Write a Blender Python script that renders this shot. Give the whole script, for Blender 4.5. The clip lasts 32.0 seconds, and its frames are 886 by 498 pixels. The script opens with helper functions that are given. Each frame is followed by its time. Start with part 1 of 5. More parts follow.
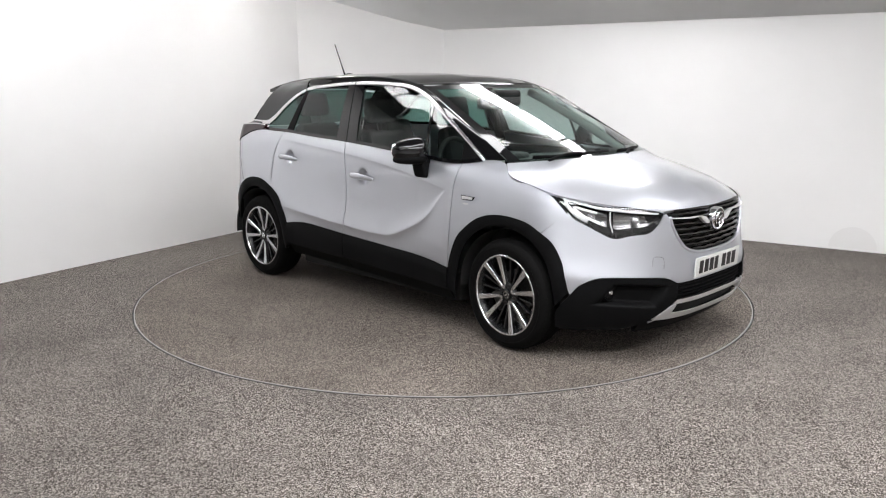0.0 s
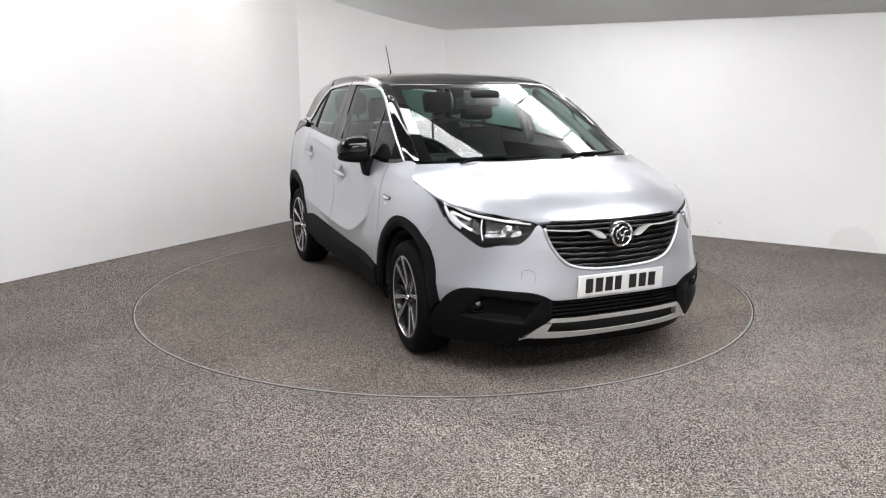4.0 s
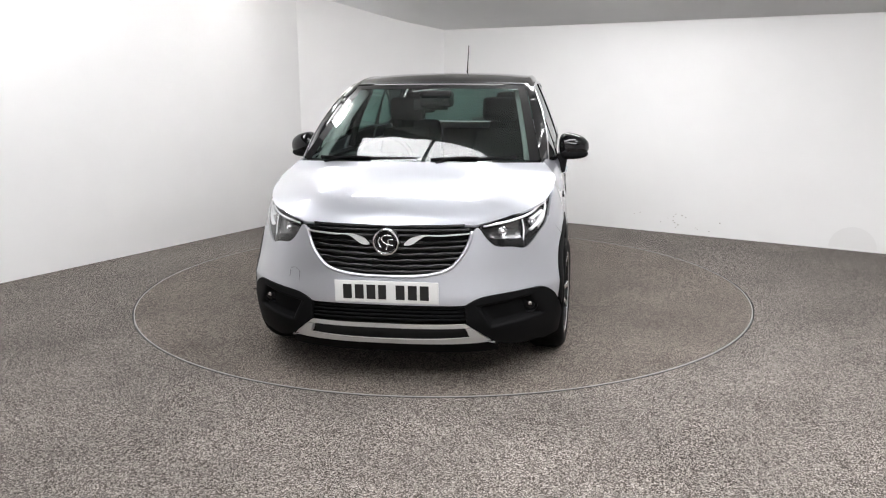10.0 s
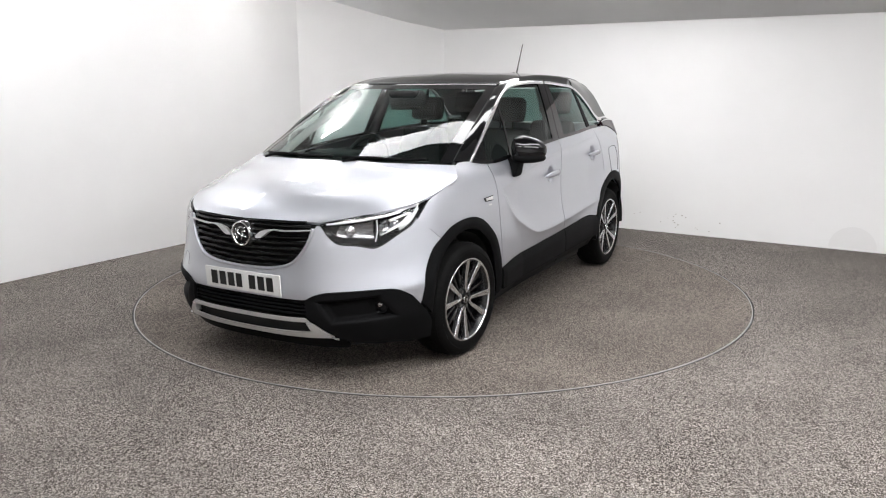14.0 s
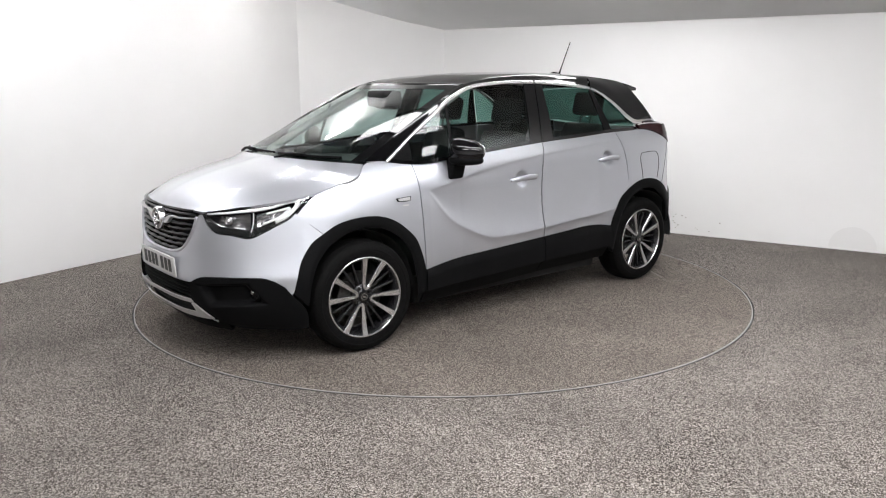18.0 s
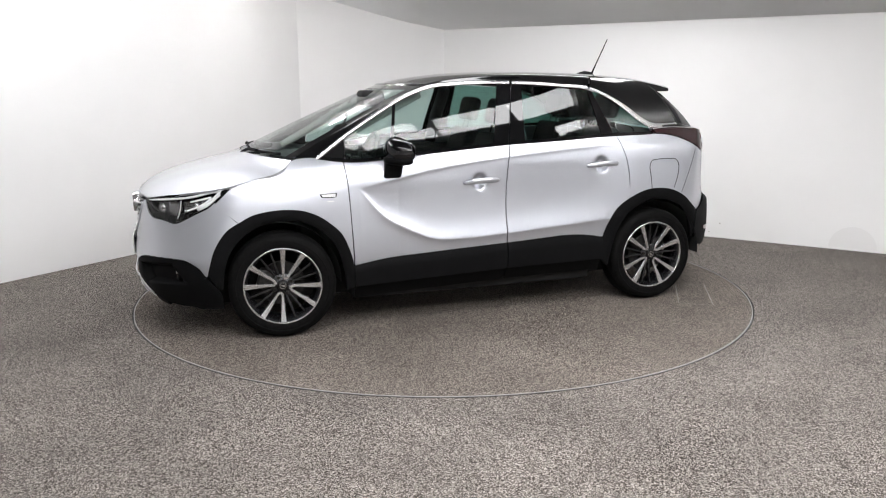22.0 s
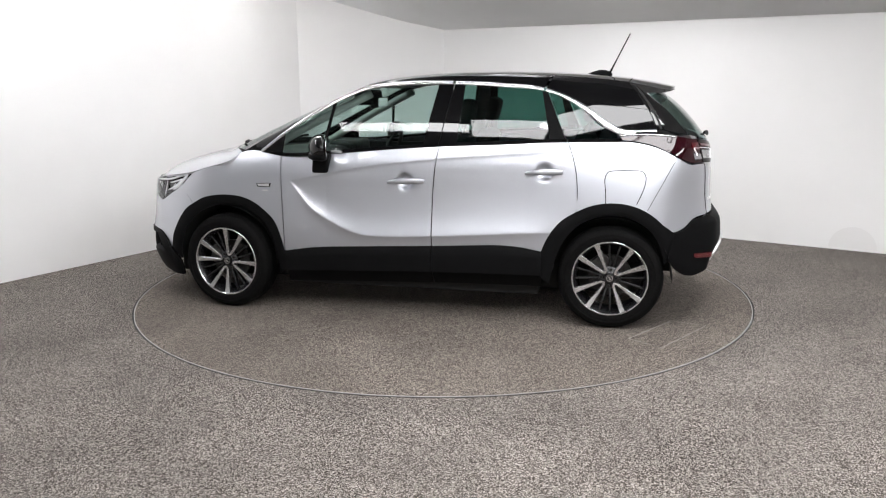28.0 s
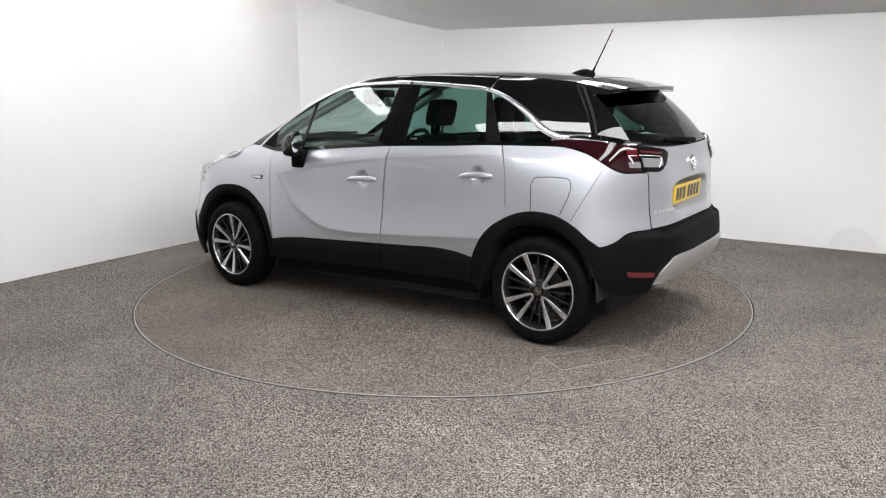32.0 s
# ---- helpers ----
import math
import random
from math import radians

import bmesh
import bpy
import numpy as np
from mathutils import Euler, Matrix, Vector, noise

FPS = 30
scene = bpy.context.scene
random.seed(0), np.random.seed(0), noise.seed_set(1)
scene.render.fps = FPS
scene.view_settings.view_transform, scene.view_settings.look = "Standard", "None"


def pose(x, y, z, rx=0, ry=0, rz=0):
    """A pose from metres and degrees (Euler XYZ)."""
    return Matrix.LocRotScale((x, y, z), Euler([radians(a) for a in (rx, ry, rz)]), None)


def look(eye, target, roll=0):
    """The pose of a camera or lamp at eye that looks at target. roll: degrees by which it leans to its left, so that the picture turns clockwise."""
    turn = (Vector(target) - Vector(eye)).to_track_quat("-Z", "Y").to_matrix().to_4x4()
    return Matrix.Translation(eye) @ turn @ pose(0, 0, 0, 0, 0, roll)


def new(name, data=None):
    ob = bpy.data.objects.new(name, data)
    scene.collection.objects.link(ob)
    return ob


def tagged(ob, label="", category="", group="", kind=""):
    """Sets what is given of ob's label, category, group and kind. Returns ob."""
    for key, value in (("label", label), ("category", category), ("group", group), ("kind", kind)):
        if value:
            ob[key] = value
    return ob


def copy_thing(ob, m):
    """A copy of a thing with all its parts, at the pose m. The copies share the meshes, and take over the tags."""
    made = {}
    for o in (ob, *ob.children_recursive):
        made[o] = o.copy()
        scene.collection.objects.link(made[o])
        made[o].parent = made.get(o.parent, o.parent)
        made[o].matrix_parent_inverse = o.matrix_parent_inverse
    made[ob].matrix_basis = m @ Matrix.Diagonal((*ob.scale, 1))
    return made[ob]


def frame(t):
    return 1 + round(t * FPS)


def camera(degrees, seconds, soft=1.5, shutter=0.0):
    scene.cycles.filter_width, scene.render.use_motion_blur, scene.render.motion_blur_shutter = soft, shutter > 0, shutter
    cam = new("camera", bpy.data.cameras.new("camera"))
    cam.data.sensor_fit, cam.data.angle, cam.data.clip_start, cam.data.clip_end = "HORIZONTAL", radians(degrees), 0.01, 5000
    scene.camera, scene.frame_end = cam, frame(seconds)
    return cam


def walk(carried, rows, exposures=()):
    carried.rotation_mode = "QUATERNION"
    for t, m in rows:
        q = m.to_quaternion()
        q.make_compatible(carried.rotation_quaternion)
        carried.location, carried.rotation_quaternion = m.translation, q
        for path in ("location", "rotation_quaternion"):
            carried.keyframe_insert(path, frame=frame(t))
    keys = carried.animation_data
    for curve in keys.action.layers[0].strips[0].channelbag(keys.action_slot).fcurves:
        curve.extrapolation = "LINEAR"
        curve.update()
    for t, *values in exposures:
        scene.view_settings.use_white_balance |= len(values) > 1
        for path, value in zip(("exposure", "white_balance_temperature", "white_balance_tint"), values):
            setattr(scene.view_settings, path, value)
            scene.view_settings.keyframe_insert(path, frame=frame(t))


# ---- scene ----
cam = camera(58.74, 32.0, soft=1.15)
EYE = look((0, -5.898, 1.524), (0, -0.0274, 0.285), -0.276)
walk(cam, [(0, EYE), (32, EYE)], exposures=[(0, 0.62), (32, 0.62)])

# turn of the table, degrees at seconds, and the car's pose on it
TURN = [(0, 121.64), (2, 111.2), (4, 100.5), (6, 89.85), (9, 73.76), (11, 63.0), (13, 52.3), (15, 41.8), (17, 31.3),
        (19, 20.8), (21, 10.4), (23, 0.0), (25, -10.6), (28, -26.3), (30, -36.8), (32, -47.6)]
CAR_X, CAR_Y, CAR_TURN = -0.0225, -0.0490, -166.86
DISC = 2.238

# ---- world, lamps ----
world = bpy.data.worlds.new("studio")
scene.world = world
world.use_nodes = True
world.node_tree.nodes["Background"].inputs[0].default_value = (0.05, 0.05, 0.052, 1)
world.node_tree.nodes["Background"].inputs[1].default_value = 1.0
PANEL_GLOW = 45.5


# ---- materials ----
def mat(name, color, rough=0.5, metal=0.0, coat=0.0, spec=0.5):
    m = bpy.data.materials.new(name)
    m.use_nodes = True
    b = m.node_tree.nodes["Principled BSDF"]
    b.inputs["Base Color"].default_value = (*color, 1)
    b.inputs["Roughness"].default_value = rough
    b.inputs["Metallic"].default_value = metal
    b.inputs["Coat Weight"].default_value = coat
    b.inputs["Coat Roughness"].default_value = 0.02
    b.inputs["Specular IOR Level"].default_value = spec
    return m


def grain(m, scale, amount, lo, hi, detail=3.0, bump=0.0, distance=0.002, coarse=0.0):
    """Noise between two colours at one scale, a broad variation on top, and relief."""
    nt = m.node_tree
    b = nt.nodes["Principled BSDF"]
    tc = nt.nodes.new("ShaderNodeTexCoord")
    n = nt.nodes.new("ShaderNodeTexNoise")
    n.inputs["Scale"].default_value, n.inputs["Detail"].default_value = scale, detail
    nt.links.new(tc.outputs["Object"], n.inputs["Vector"])
    r = nt.nodes.new("ShaderNodeValToRGB")
    r.color_ramp.elements[0].position, r.color_ramp.elements[1].position = 0.5 - amount, 0.5 + amount
    r.color_ramp.elements[0].color, r.color_ramp.elements[1].color = (*lo, 1), (*hi, 1)
    nt.links.new(n.outputs["Fac"], r.inputs["Fac"])
    last = r.outputs["Color"]
    if coarse:
        n2 = nt.nodes.new("ShaderNodeTexNoise")
        n2.inputs["Scale"].default_value, n2.inputs["Detail"].default_value = coarse, 4
        nt.links.new(tc.outputs["Object"], n2.inputs["Vector"])
        mr = nt.nodes.new("ShaderNodeMapRange")
        mr.inputs[1].default_value, mr.inputs[2].default_value = 0.3, 0.7
        mr.inputs[3].default_value, mr.inputs[4].default_value = 0.88, 1.1
        nt.links.new(n2.outputs["Fac"], mr.inputs[0])
        mx = nt.nodes.new("ShaderNodeVectorMath")
        mx.operation = "SCALE"
        nt.links.new(last, mx.inputs[0])
        nt.links.new(mr.outputs[0], mx.inputs["Scale"])
        last = mx.outputs[0]
    nt.links.new(last, b.inputs["Base Color"])
    if bump:
        bp = nt.nodes.new("ShaderNodeBump")
        bp.inputs["Strength"].default_value, bp.inputs["Distance"].default_value = bump, distance
        nt.links.new(n.outputs["Fac"], bp.inputs["Height"])
        nt.links.new(bp.outputs["Normal"], b.inputs["Normal"])
    return m


def glass(name, tint, gloss=0.045, rough=0.0):
    """A thin pane: clear tinted light straight through, with the gloss of glass."""
    m = bpy.data.materials.new(name)
    m.use_nodes = True
    nt = m.node_tree
    nt.nodes.clear()
    out = nt.nodes.new("ShaderNodeOutputMaterial")
    mix = nt.nodes.new("ShaderNodeMixShader")
    tr = nt.nodes.new("ShaderNodeBsdfTransparent")
    gl = nt.nodes.new("ShaderNodeBsdfGlossy")
    lw = nt.nodes.new("ShaderNodeLayerWeight")
    lw.inputs["Blend"].default_value = 0.5
    pw = nt.nodes.new("ShaderNodeMath")
    pw.operation, pw.inputs[1].default_value = "POWER", 5.0
    fr = nt.nodes.new("ShaderNodeMath")
    fr.operation, fr.inputs[1].default_value, fr.inputs[2].default_value = "MULTIPLY_ADD", 1 - gloss, gloss
    nt.links.new(lw.outputs["Facing"], pw.inputs[0])
    nt.links.new(pw.outputs[0], fr.inputs[0])
    tr.inputs["Color"].default_value = (*tint, 1)
    gl.inputs["Roughness"].default_value = rough
    nt.links.new(fr.outputs[0], mix.inputs[0])
    nt.links.new(tr.outputs[0], mix.inputs[1])
    nt.links.new(gl.outputs[0], mix.inputs[2])
    nt.links.new(mix.outputs[0], out.inputs[0])
    return m


def emit(name, color, strength):
    m = bpy.data.materials.new(name)
    m.use_nodes = True
    b = m.node_tree.nodes["Principled BSDF"]
    b.inputs["Base Color"].default_value = (0.8, 0.8, 0.8, 1)
    b.inputs["Emission Color"].default_value = (*color, 1)
    b.inputs["Emission Strength"].default_value = strength
    return m


PAINT = grain(mat("silver_paint", (0.6, 0.6, 0.61), 0.42, 0.90, 1.0), 900, 0.3, (0.485, 0.498, 0.538), (0.595, 0.610, 0.658))
BLACK = mat("gloss_black", (0.003, 0.003, 0.0035), 0.025)
PLASTIC = grain(mat("black_plastic", (0.02, 0.02, 0.02), 0.55), 700, 0.2, (0.0030, 0.0030, 0.0033), (0.0072, 0.0072, 0.0076), 2, 0.15, 0.0006, 6)
PLASTIC.node_tree.nodes["Principled BSDF"].inputs["Specular IOR Level"].default_value = 0.05
GRILLE = mat("grille_black", (0.002, 0.002, 0.0022), 0.14, spec=0.35)
SEAM = mat("dark_inside", (0.006, 0.006, 0.006), 0.8)
CHROME = mat("chrome", (0.8, 0.8, 0.81), 0.09, 1.0)
STRIP = mat("brushed_chrome", (0.80, 0.80, 0.81), 0.24, 1.0)
SATIN = grain(mat("satin_silver", (0.6, 0.6, 0.6), 0.32, 0.7), 400, 0.2, (0.62, 0.62, 0.62), (0.72, 0.72, 0.72))
RUBBER = grain(mat("tyre_rubber", (0.018, 0.018, 0.018), 0.62), 90, 0.3, (0.0035, 0.0035, 0.0035), (0.008, 0.0078, 0.0078), 4, 0.2, 0.001)
RUBBER.node_tree.nodes["Principled BSDF"].inputs["Specular IOR Level"].default_value = 0.04
MACHINED = grain(mat("machined_alloy", (0.62, 0.62, 0.63), 0.24, 0.95), 300, 0.25, (0.58, 0.58, 0.59), (0.70, 0.70, 0.71))
DARKALLOY = mat("dark_alloy", (0.008, 0.008, 0.009), 0.25)
STEEL = grain(mat("brake_steel", (0.3, 0.3, 0.3), 0.5, 0.9), 60, 0.3, (0.025, 0.024, 0.023), (0.06, 0.058, 0.056))
CLEAR = glass("clear_pane", (0.66, 0.77, 0.74))
SCREEN = glass("windscreen_pane", (0.60, 0.71, 0.68))
PRIVACY = glass("privacy_pane", (0.19, 0.35, 0.31))
REARPANE = glass("dark_pane", (0.13, 0.22, 0.20))
LENS = glass("lamp_lens", (0.95, 0.95, 0.95), 0.04)
LAMPIN = grain(mat("lamp_inside", (0.3, 0.3, 0.31), 0.16, 0.9), 300, 0.3, (0.17, 0.17, 0.175), (0.30, 0.30, 0.305))
LIGHTBAR = mat("light_guide", (0.86, 0.87, 0.89), 0.25, 0.0, 0.5)
REFLECTOR = mat("reflector", (0.75, 0.75, 0.76), 0.12, 1.0)
LAMPCLEAR = mat("lamp_clear_grey", (0.27, 0.27, 0.28), 0.16, 0.4, 1.0)
LAMPBLACK = mat("lamp_black", (0.005, 0.005, 0.0055), 0.12, spec=0.15)
RED = mat("red_lens", (0.085, 0.005, 0.008), 0.08, 0.0, 1.0)
DARKRED = mat("smoked_red_lens", (0.018, 0.002, 0.004), 0.04)
FABRIC = grain(mat("seat_fabric", (0.02, 0.02, 0.021), 0.9), 500, 0.3, (0.005, 0.005, 0.0055), (0.014, 0.014, 0.0145), 2, 0.3, 0.001)
TRIM = grain(mat("cabin_plastic", (0.022, 0.022, 0.023), 0.6), 400, 0.3, (0.008, 0.008, 0.0085), (0.017, 0.017, 0.017), 2, 0.1)
LINING = grain(mat("pale_lining", (0.42, 0.42, 0.41), 0.9), 200, 0.3, (0.38, 0.38, 0.37), (0.46, 0.46, 0.45))
PLATE_W = grain(mat("plate_white", (0.75, 0.75, 0.73), 0.35, 0.0, 0.3), 200, 0.3, (0.60, 0.60, 0.59), (0.66, 0.66, 0.65))
PLATE_Y = grain(mat("plate_yellow", (0.75, 0.50, 0.02), 0.35, 0.0, 0.3), 200, 0.3, (0.72, 0.47, 0.02), (0.80, 0.54, 0.03))
INK = mat("plate_black", (0.008, 0.008, 0.008), 0.4)
# ---- mesh helpers ----
def link(name, verts, faces, material, parent=None, smooth=True, label=""):
    me = bpy.data.meshes.new(name)
    me.from_pydata([tuple(map(float, v)) for v in verts], [], faces)
    me.materials.append(material)
    if smooth:
        me.polygons.foreach_set("use_smooth", [True] * len(me.polygons))
    me.update()
    ob = new(name, me)
    if parent is not None:
        ob.parent = parent
    if label:
        ob["label"] = label
    return ob


def part(name, bm, material, parent, label="", smooth=True):
    me = bpy.data.meshes.new(name)
    bmesh.ops.recalc_face_normals(bm, faces=bm.faces)
    bm.to_mesh(me)
    bm.free()
    me.materials.append(material)
    if smooth:
        me.polygons.foreach_set("use_smooth", [True] * len(me.polygons))
        me.set_sharp_from_angle(angle=radians(38))
    ob = new(name, me)
    ob.parent = parent
    if label:
        ob["label"] = label
    return ob


def hermite(xs, ys, x):
    """A smooth curve through the points (xs ascending), held level outside."""
    xs, ys = np.asarray(xs, float), np.asarray(ys, float)
    h = np.diff(xs)
    d = np.diff(ys, axis=0) / (h if ys.ndim == 1 else h[:, None])
    m = np.zeros_like(ys)
    hh = h if ys.ndim == 1 else h[:, None]
    m[1:-1] = (d[:-1] * hh[1:] + d[1:] * hh[:-1]) / (hh[1:] + hh[:-1])
    m[0], m[-1] = d[0], d[-1]
    x = np.clip(np.asarray(x, float), xs[0], xs[-1])
    i = np.clip(np.searchsorted(xs, x, side="right") - 1, 0, len(h) - 1)
    t, hi = (x - xs[i]) / h[i], h[i]
    if ys.ndim > 1:
        t, hi = t[..., None], hi[..., None]
    return ((2 * t ** 3 - 3 * t ** 2 + 1) * ys[i] + (t ** 3 - 2 * t ** 2 + t) * hi * m[i]
            + (3 * t ** 2 - 2 * t ** 3) * ys[i + 1] + (t ** 3 - t ** 2) * hi * m[i + 1])


def curve(points, n, t=None):
    """n points along a smooth curve through the given ones."""
    p = np.asarray(points, float)
    s = np.concatenate([[0], np.cumsum(np.linalg.norm(np.diff(p, axis=0), axis=1) ** 0.75 + 1e-9)])
    return hermite(s / s[-1], p, np.linspace(0, 1, n) if t is None else t)


def line(a, b, n):
    t = np.linspace(0, 1, n)[:, None]
    return np.asarray(a, float) * (1 - t) + np.asarray(b, float) * t


def coons(c0, c1, d0, d1):
    """A sheet between curves c0, c1 (n points) and d0, d1 (m points); d0 joins their starts, d1 their ends."""
    n, m = len(c0), len(d0)
    s, t = np.linspace(0, 1, n)[:, None, None], np.linspace(0, 1, m)[None, :, None]
    a = c0[:, None] * (1 - t) + c1[:, None] * t
    b = d0[None] * (1 - s) + d1[None] * s
    c = (c0[0] * (1 - s) * (1 - t) + c0[-1] * s * (1 - t) + c1[0] * (1 - s) * t + c1[-1] * s * t)
    return a + b - c


def ruled(c0, c1, m):
    return coons(c0, c1, line(c0[0], c1[0], m), line(c0[-1], c1[-1], m))


def normals(g):
    du, dv = np.gradient(g, axis=0), np.gradient(g, axis=1)
    n = np.cross(du, dv)
    n /= np.linalg.norm(n, axis=2, keepdims=True) + 1e-12
    return n


CORE = np.array([0.0, 0.0, 0.75])


def outward(g):
    n = normals(g)
    c = g.reshape(-1, 3).mean(0)
    q = c - CORE * [1, 1, 1]
    q[0] *= 0.35 if abs(c[0]) < 1.5 else 1.0
    if (n.reshape(-1, 3).mean(0) @ q) < 0:
        n = -n
    return n


def sheet(name, g, material, parent, thick=0.012, lift=0.0, label="", side=1):
    """A panel: a smooth sheet of points with folded edges. side=-1 mirrors it to the other flank."""
    n = outward(g)
    g = g + n * lift
    a, b = g.shape[:2]
    v = [p for p in g.reshape(-1, 3)]
    f = [(i * b + j, (i + 1) * b + j, (i + 1) * b + j + 1, i * b + j + 1) for i in range(a - 1) for j in range(b - 1)]
    if thick:
        ring = [(i, 0) for i in range(a)] + [(a - 1, j) for j in range(1, b)] + [(i, b - 1) for i in range(a - 2, -1, -1)] + [(0, j) for j in range(b - 2, 0, -1)]
        k, r = len(v), len(ring)
        v += [g[i, j] for i, j in ring] + [g[i, j] - n[i, j] * thick for i, j in ring]
        f += [(k + i, k + (i + 1) % r, k + r + (i + 1) % r, k + r + i) for i in range(r)]
    v = np.array(v)
    mid = normals(g)
    flip = (mid * n).sum() < 0
    if side < 0:
        v = v * [1, -1, 1]
        flip = not flip
    if flip:
        f = [q[::-1] for q in f]
    return link(name, v, f, material, parent, True, label)


def whole(name, g, material, parent, thick=0.012, lift=0.0, label=""):
    """A panel given for one half, from the middle line (first column) outwards, closed by its mirror image."""
    m = g[:, 1:][:, ::-1] * [1, -1, 1]
    return sheet(name, np.concatenate([m, g], axis=1), material, parent, thick, lift, label)


def tube(name, points, radius, material, parent, sides=8, label="", flat=1.0, side=1):
    """A round bar along points; flat squeezes it in its second direction."""
    p = np.asarray(points, float) * [1, side, 1]
    t = np.gradient(p, axis=0)
    t /= np.linalg.norm(t, axis=1, keepdims=True)
    up = np.array([0, 0, 1.0]) if abs(t[:, 2]).max() < 0.9 else np.eye(3)[np.argmin(np.abs(t).max(0))]
    a = np.cross(t, up)
    a /= np.linalg.norm(a, axis=1, keepdims=True)
    b = np.cross(a, t)
    rad = np.broadcast_to(np.asarray(radius, float), (len(p),))
    an = np.linspace(0, 2 * np.pi, sides, endpoint=False)
    v = (p[:, None] + a[:, None] * (np.cos(an) * flat)[None, :, None] * rad[:, None, None] + b[:, None] * np.sin(an)[None, :, None] * rad[:, None, None]).reshape(-1, 3)
    f = [(i * sides + j, (i + 1) * sides + j, (i + 1) * sides + (j + 1) % sides, i * sides + (j + 1) % sides) for i in range(len(p) - 1) for j in range(sides)]
    f += [tuple(range(sides)), tuple((len(p) - 1) * sides + j for j in reversed(range(sides)))]
    return link(name, v, f, material, parent, True, label)


def box(bm, x0, x1, y0, y1, z0, z1, bevel=0.0, m=None):
    made = bmesh.ops.create_cube(bm, size=1, matrix=Matrix.Translation(((x0 + x1) / 2, (y0 + y1) / 2, (z0 + z1) / 2)) @ Matrix.Diagonal((x1 - x0, y1 - y0, z1 - z0, 1)))
    if bevel:
        ed = {e for q in made["verts"] for e in q.link_edges}
        made = bmesh.ops.bevel(bm, geom=list(ed), offset=bevel, segments=3, affect="EDGES", profile=0.6)
    if m is not None:
        bmesh.ops.transform(bm, matrix=m, verts=made["verts"])


def lathe(bm, profile, sides, axis="y", cap=False):
    """Turns (radius, along) pairs round an axis."""
    rows = []
    for r, h in profile:
        row = []
        for k in range(sides):
            a = 2 * math.pi * k / sides
            p = (r * math.cos(a), h, r * math.sin(a)) if axis == "y" else (h, r * math.cos(a), r * math.sin(a)) if axis == "x" else (r * math.cos(a), r * math.sin(a), h)
            row.append(bm.verts.new(p))
        rows.append(row)
    for a, b in zip(rows, rows[1:]):
        for k in range(sides):
            bm.faces.new((a[k], a[(k + 1) % sides], b[(k + 1) % sides], b[k]))
    if cap:
        bm.faces.new(rows[0])
        bm.faces.new(rows[-1][::-1])




# ---- studio ----
def speckle(name, dark, mid, light, dim):
    """Loop carpet: flecks of three tones, tufts in relief, and slow patches of wear."""
    m = mat(name, mid, 0.95)
    nt = m.node_tree
    b = nt.nodes["Principled BSDF"]
    b.inputs["Specular IOR Level"].default_value = 0.2
    tc = nt.nodes.new("ShaderNodeTexCoord")
    vo = nt.nodes.new("ShaderNodeTexVoronoi")
    vo.inputs["Scale"].default_value = 260
    nt.links.new(tc.outputs["Object"], vo.inputs["Vector"])
    sep = nt.nodes.new("ShaderNodeSeparateColor")
    nt.links.new(vo.outputs["Color"], sep.inputs[0])
    r = nt.nodes.new("ShaderNodeValToRGB")
    e = r.color_ramp.elements
    e[0].position, e[0].color = 0.0, (*dark, 1)
    e[1].position, e[1].color = 1.0, (*light, 1)
    q = e.new(0.45)
    q.color = (*mid, 1)
    n3 = nt.nodes.new("ShaderNodeTexNoise")
    n3.inputs["Scale"].default_value, n3.inputs["Detail"].default_value = 150, 3
    nt.links.new(tc.outputs["Object"], n3.inputs["Vector"])
    tuft = nt.nodes.new("ShaderNodeMapRange")
    tuft.inputs[1].default_value, tuft.inputs[2].default_value = 0.3, 0.7
    tuft.inputs[3].default_value, tuft.inputs[4].default_value = -0.09, 0.09
    nt.links.new(n3.outputs["Fac"], tuft.inputs[0])
    add = nt.nodes.new("ShaderNodeMath")
    add.use_clamp = True
    nt.links.new(sep.outputs[0], add.inputs[0])
    nt.links.new(tuft.outputs[0], add.inputs[1])
    nt.links.new(add.outputs[0], r.inputs["Fac"])
    n2 = nt.nodes.new("ShaderNodeTexNoise")
    n2.inputs["Scale"].default_value, n2.inputs["Detail"].default_value = 1.3, 6
    nt.links.new(tc.outputs["Object"], n2.inputs["Vector"])
    mr = nt.nodes.new("ShaderNodeMapRange")
    mr.inputs[1].default_value, mr.inputs[2].default_value = 0.3, 0.7
    mr.inputs[3].default_value, mr.inputs[4].default_value = 0.80 * dim, 1.14 * dim
    nt.links.new(n2.outputs["Fac"], mr.inputs[0])
    sc = nt.nodes.new("ShaderNodeVectorMath")
    sc.operation = "SCALE"
    nt.links.new(r.outputs["Color"], sc.inputs[0])
    nt.links.new(mr.outputs[0], sc.inputs["Scale"])
    nt.links.new(sc.outputs[0], b.inputs["Base Color"])
    bp = nt.nodes.new("ShaderNodeBump")
    bp.inputs["Strength"].default_value, bp.inputs["Distance"].default_value = 0.6, 0.004
    nt.links.new(vo.outputs["Distance"], bp.inputs["Height"])
    nt.links.new(bp.outputs["Normal"], b.inputs["Normal"])
    return m


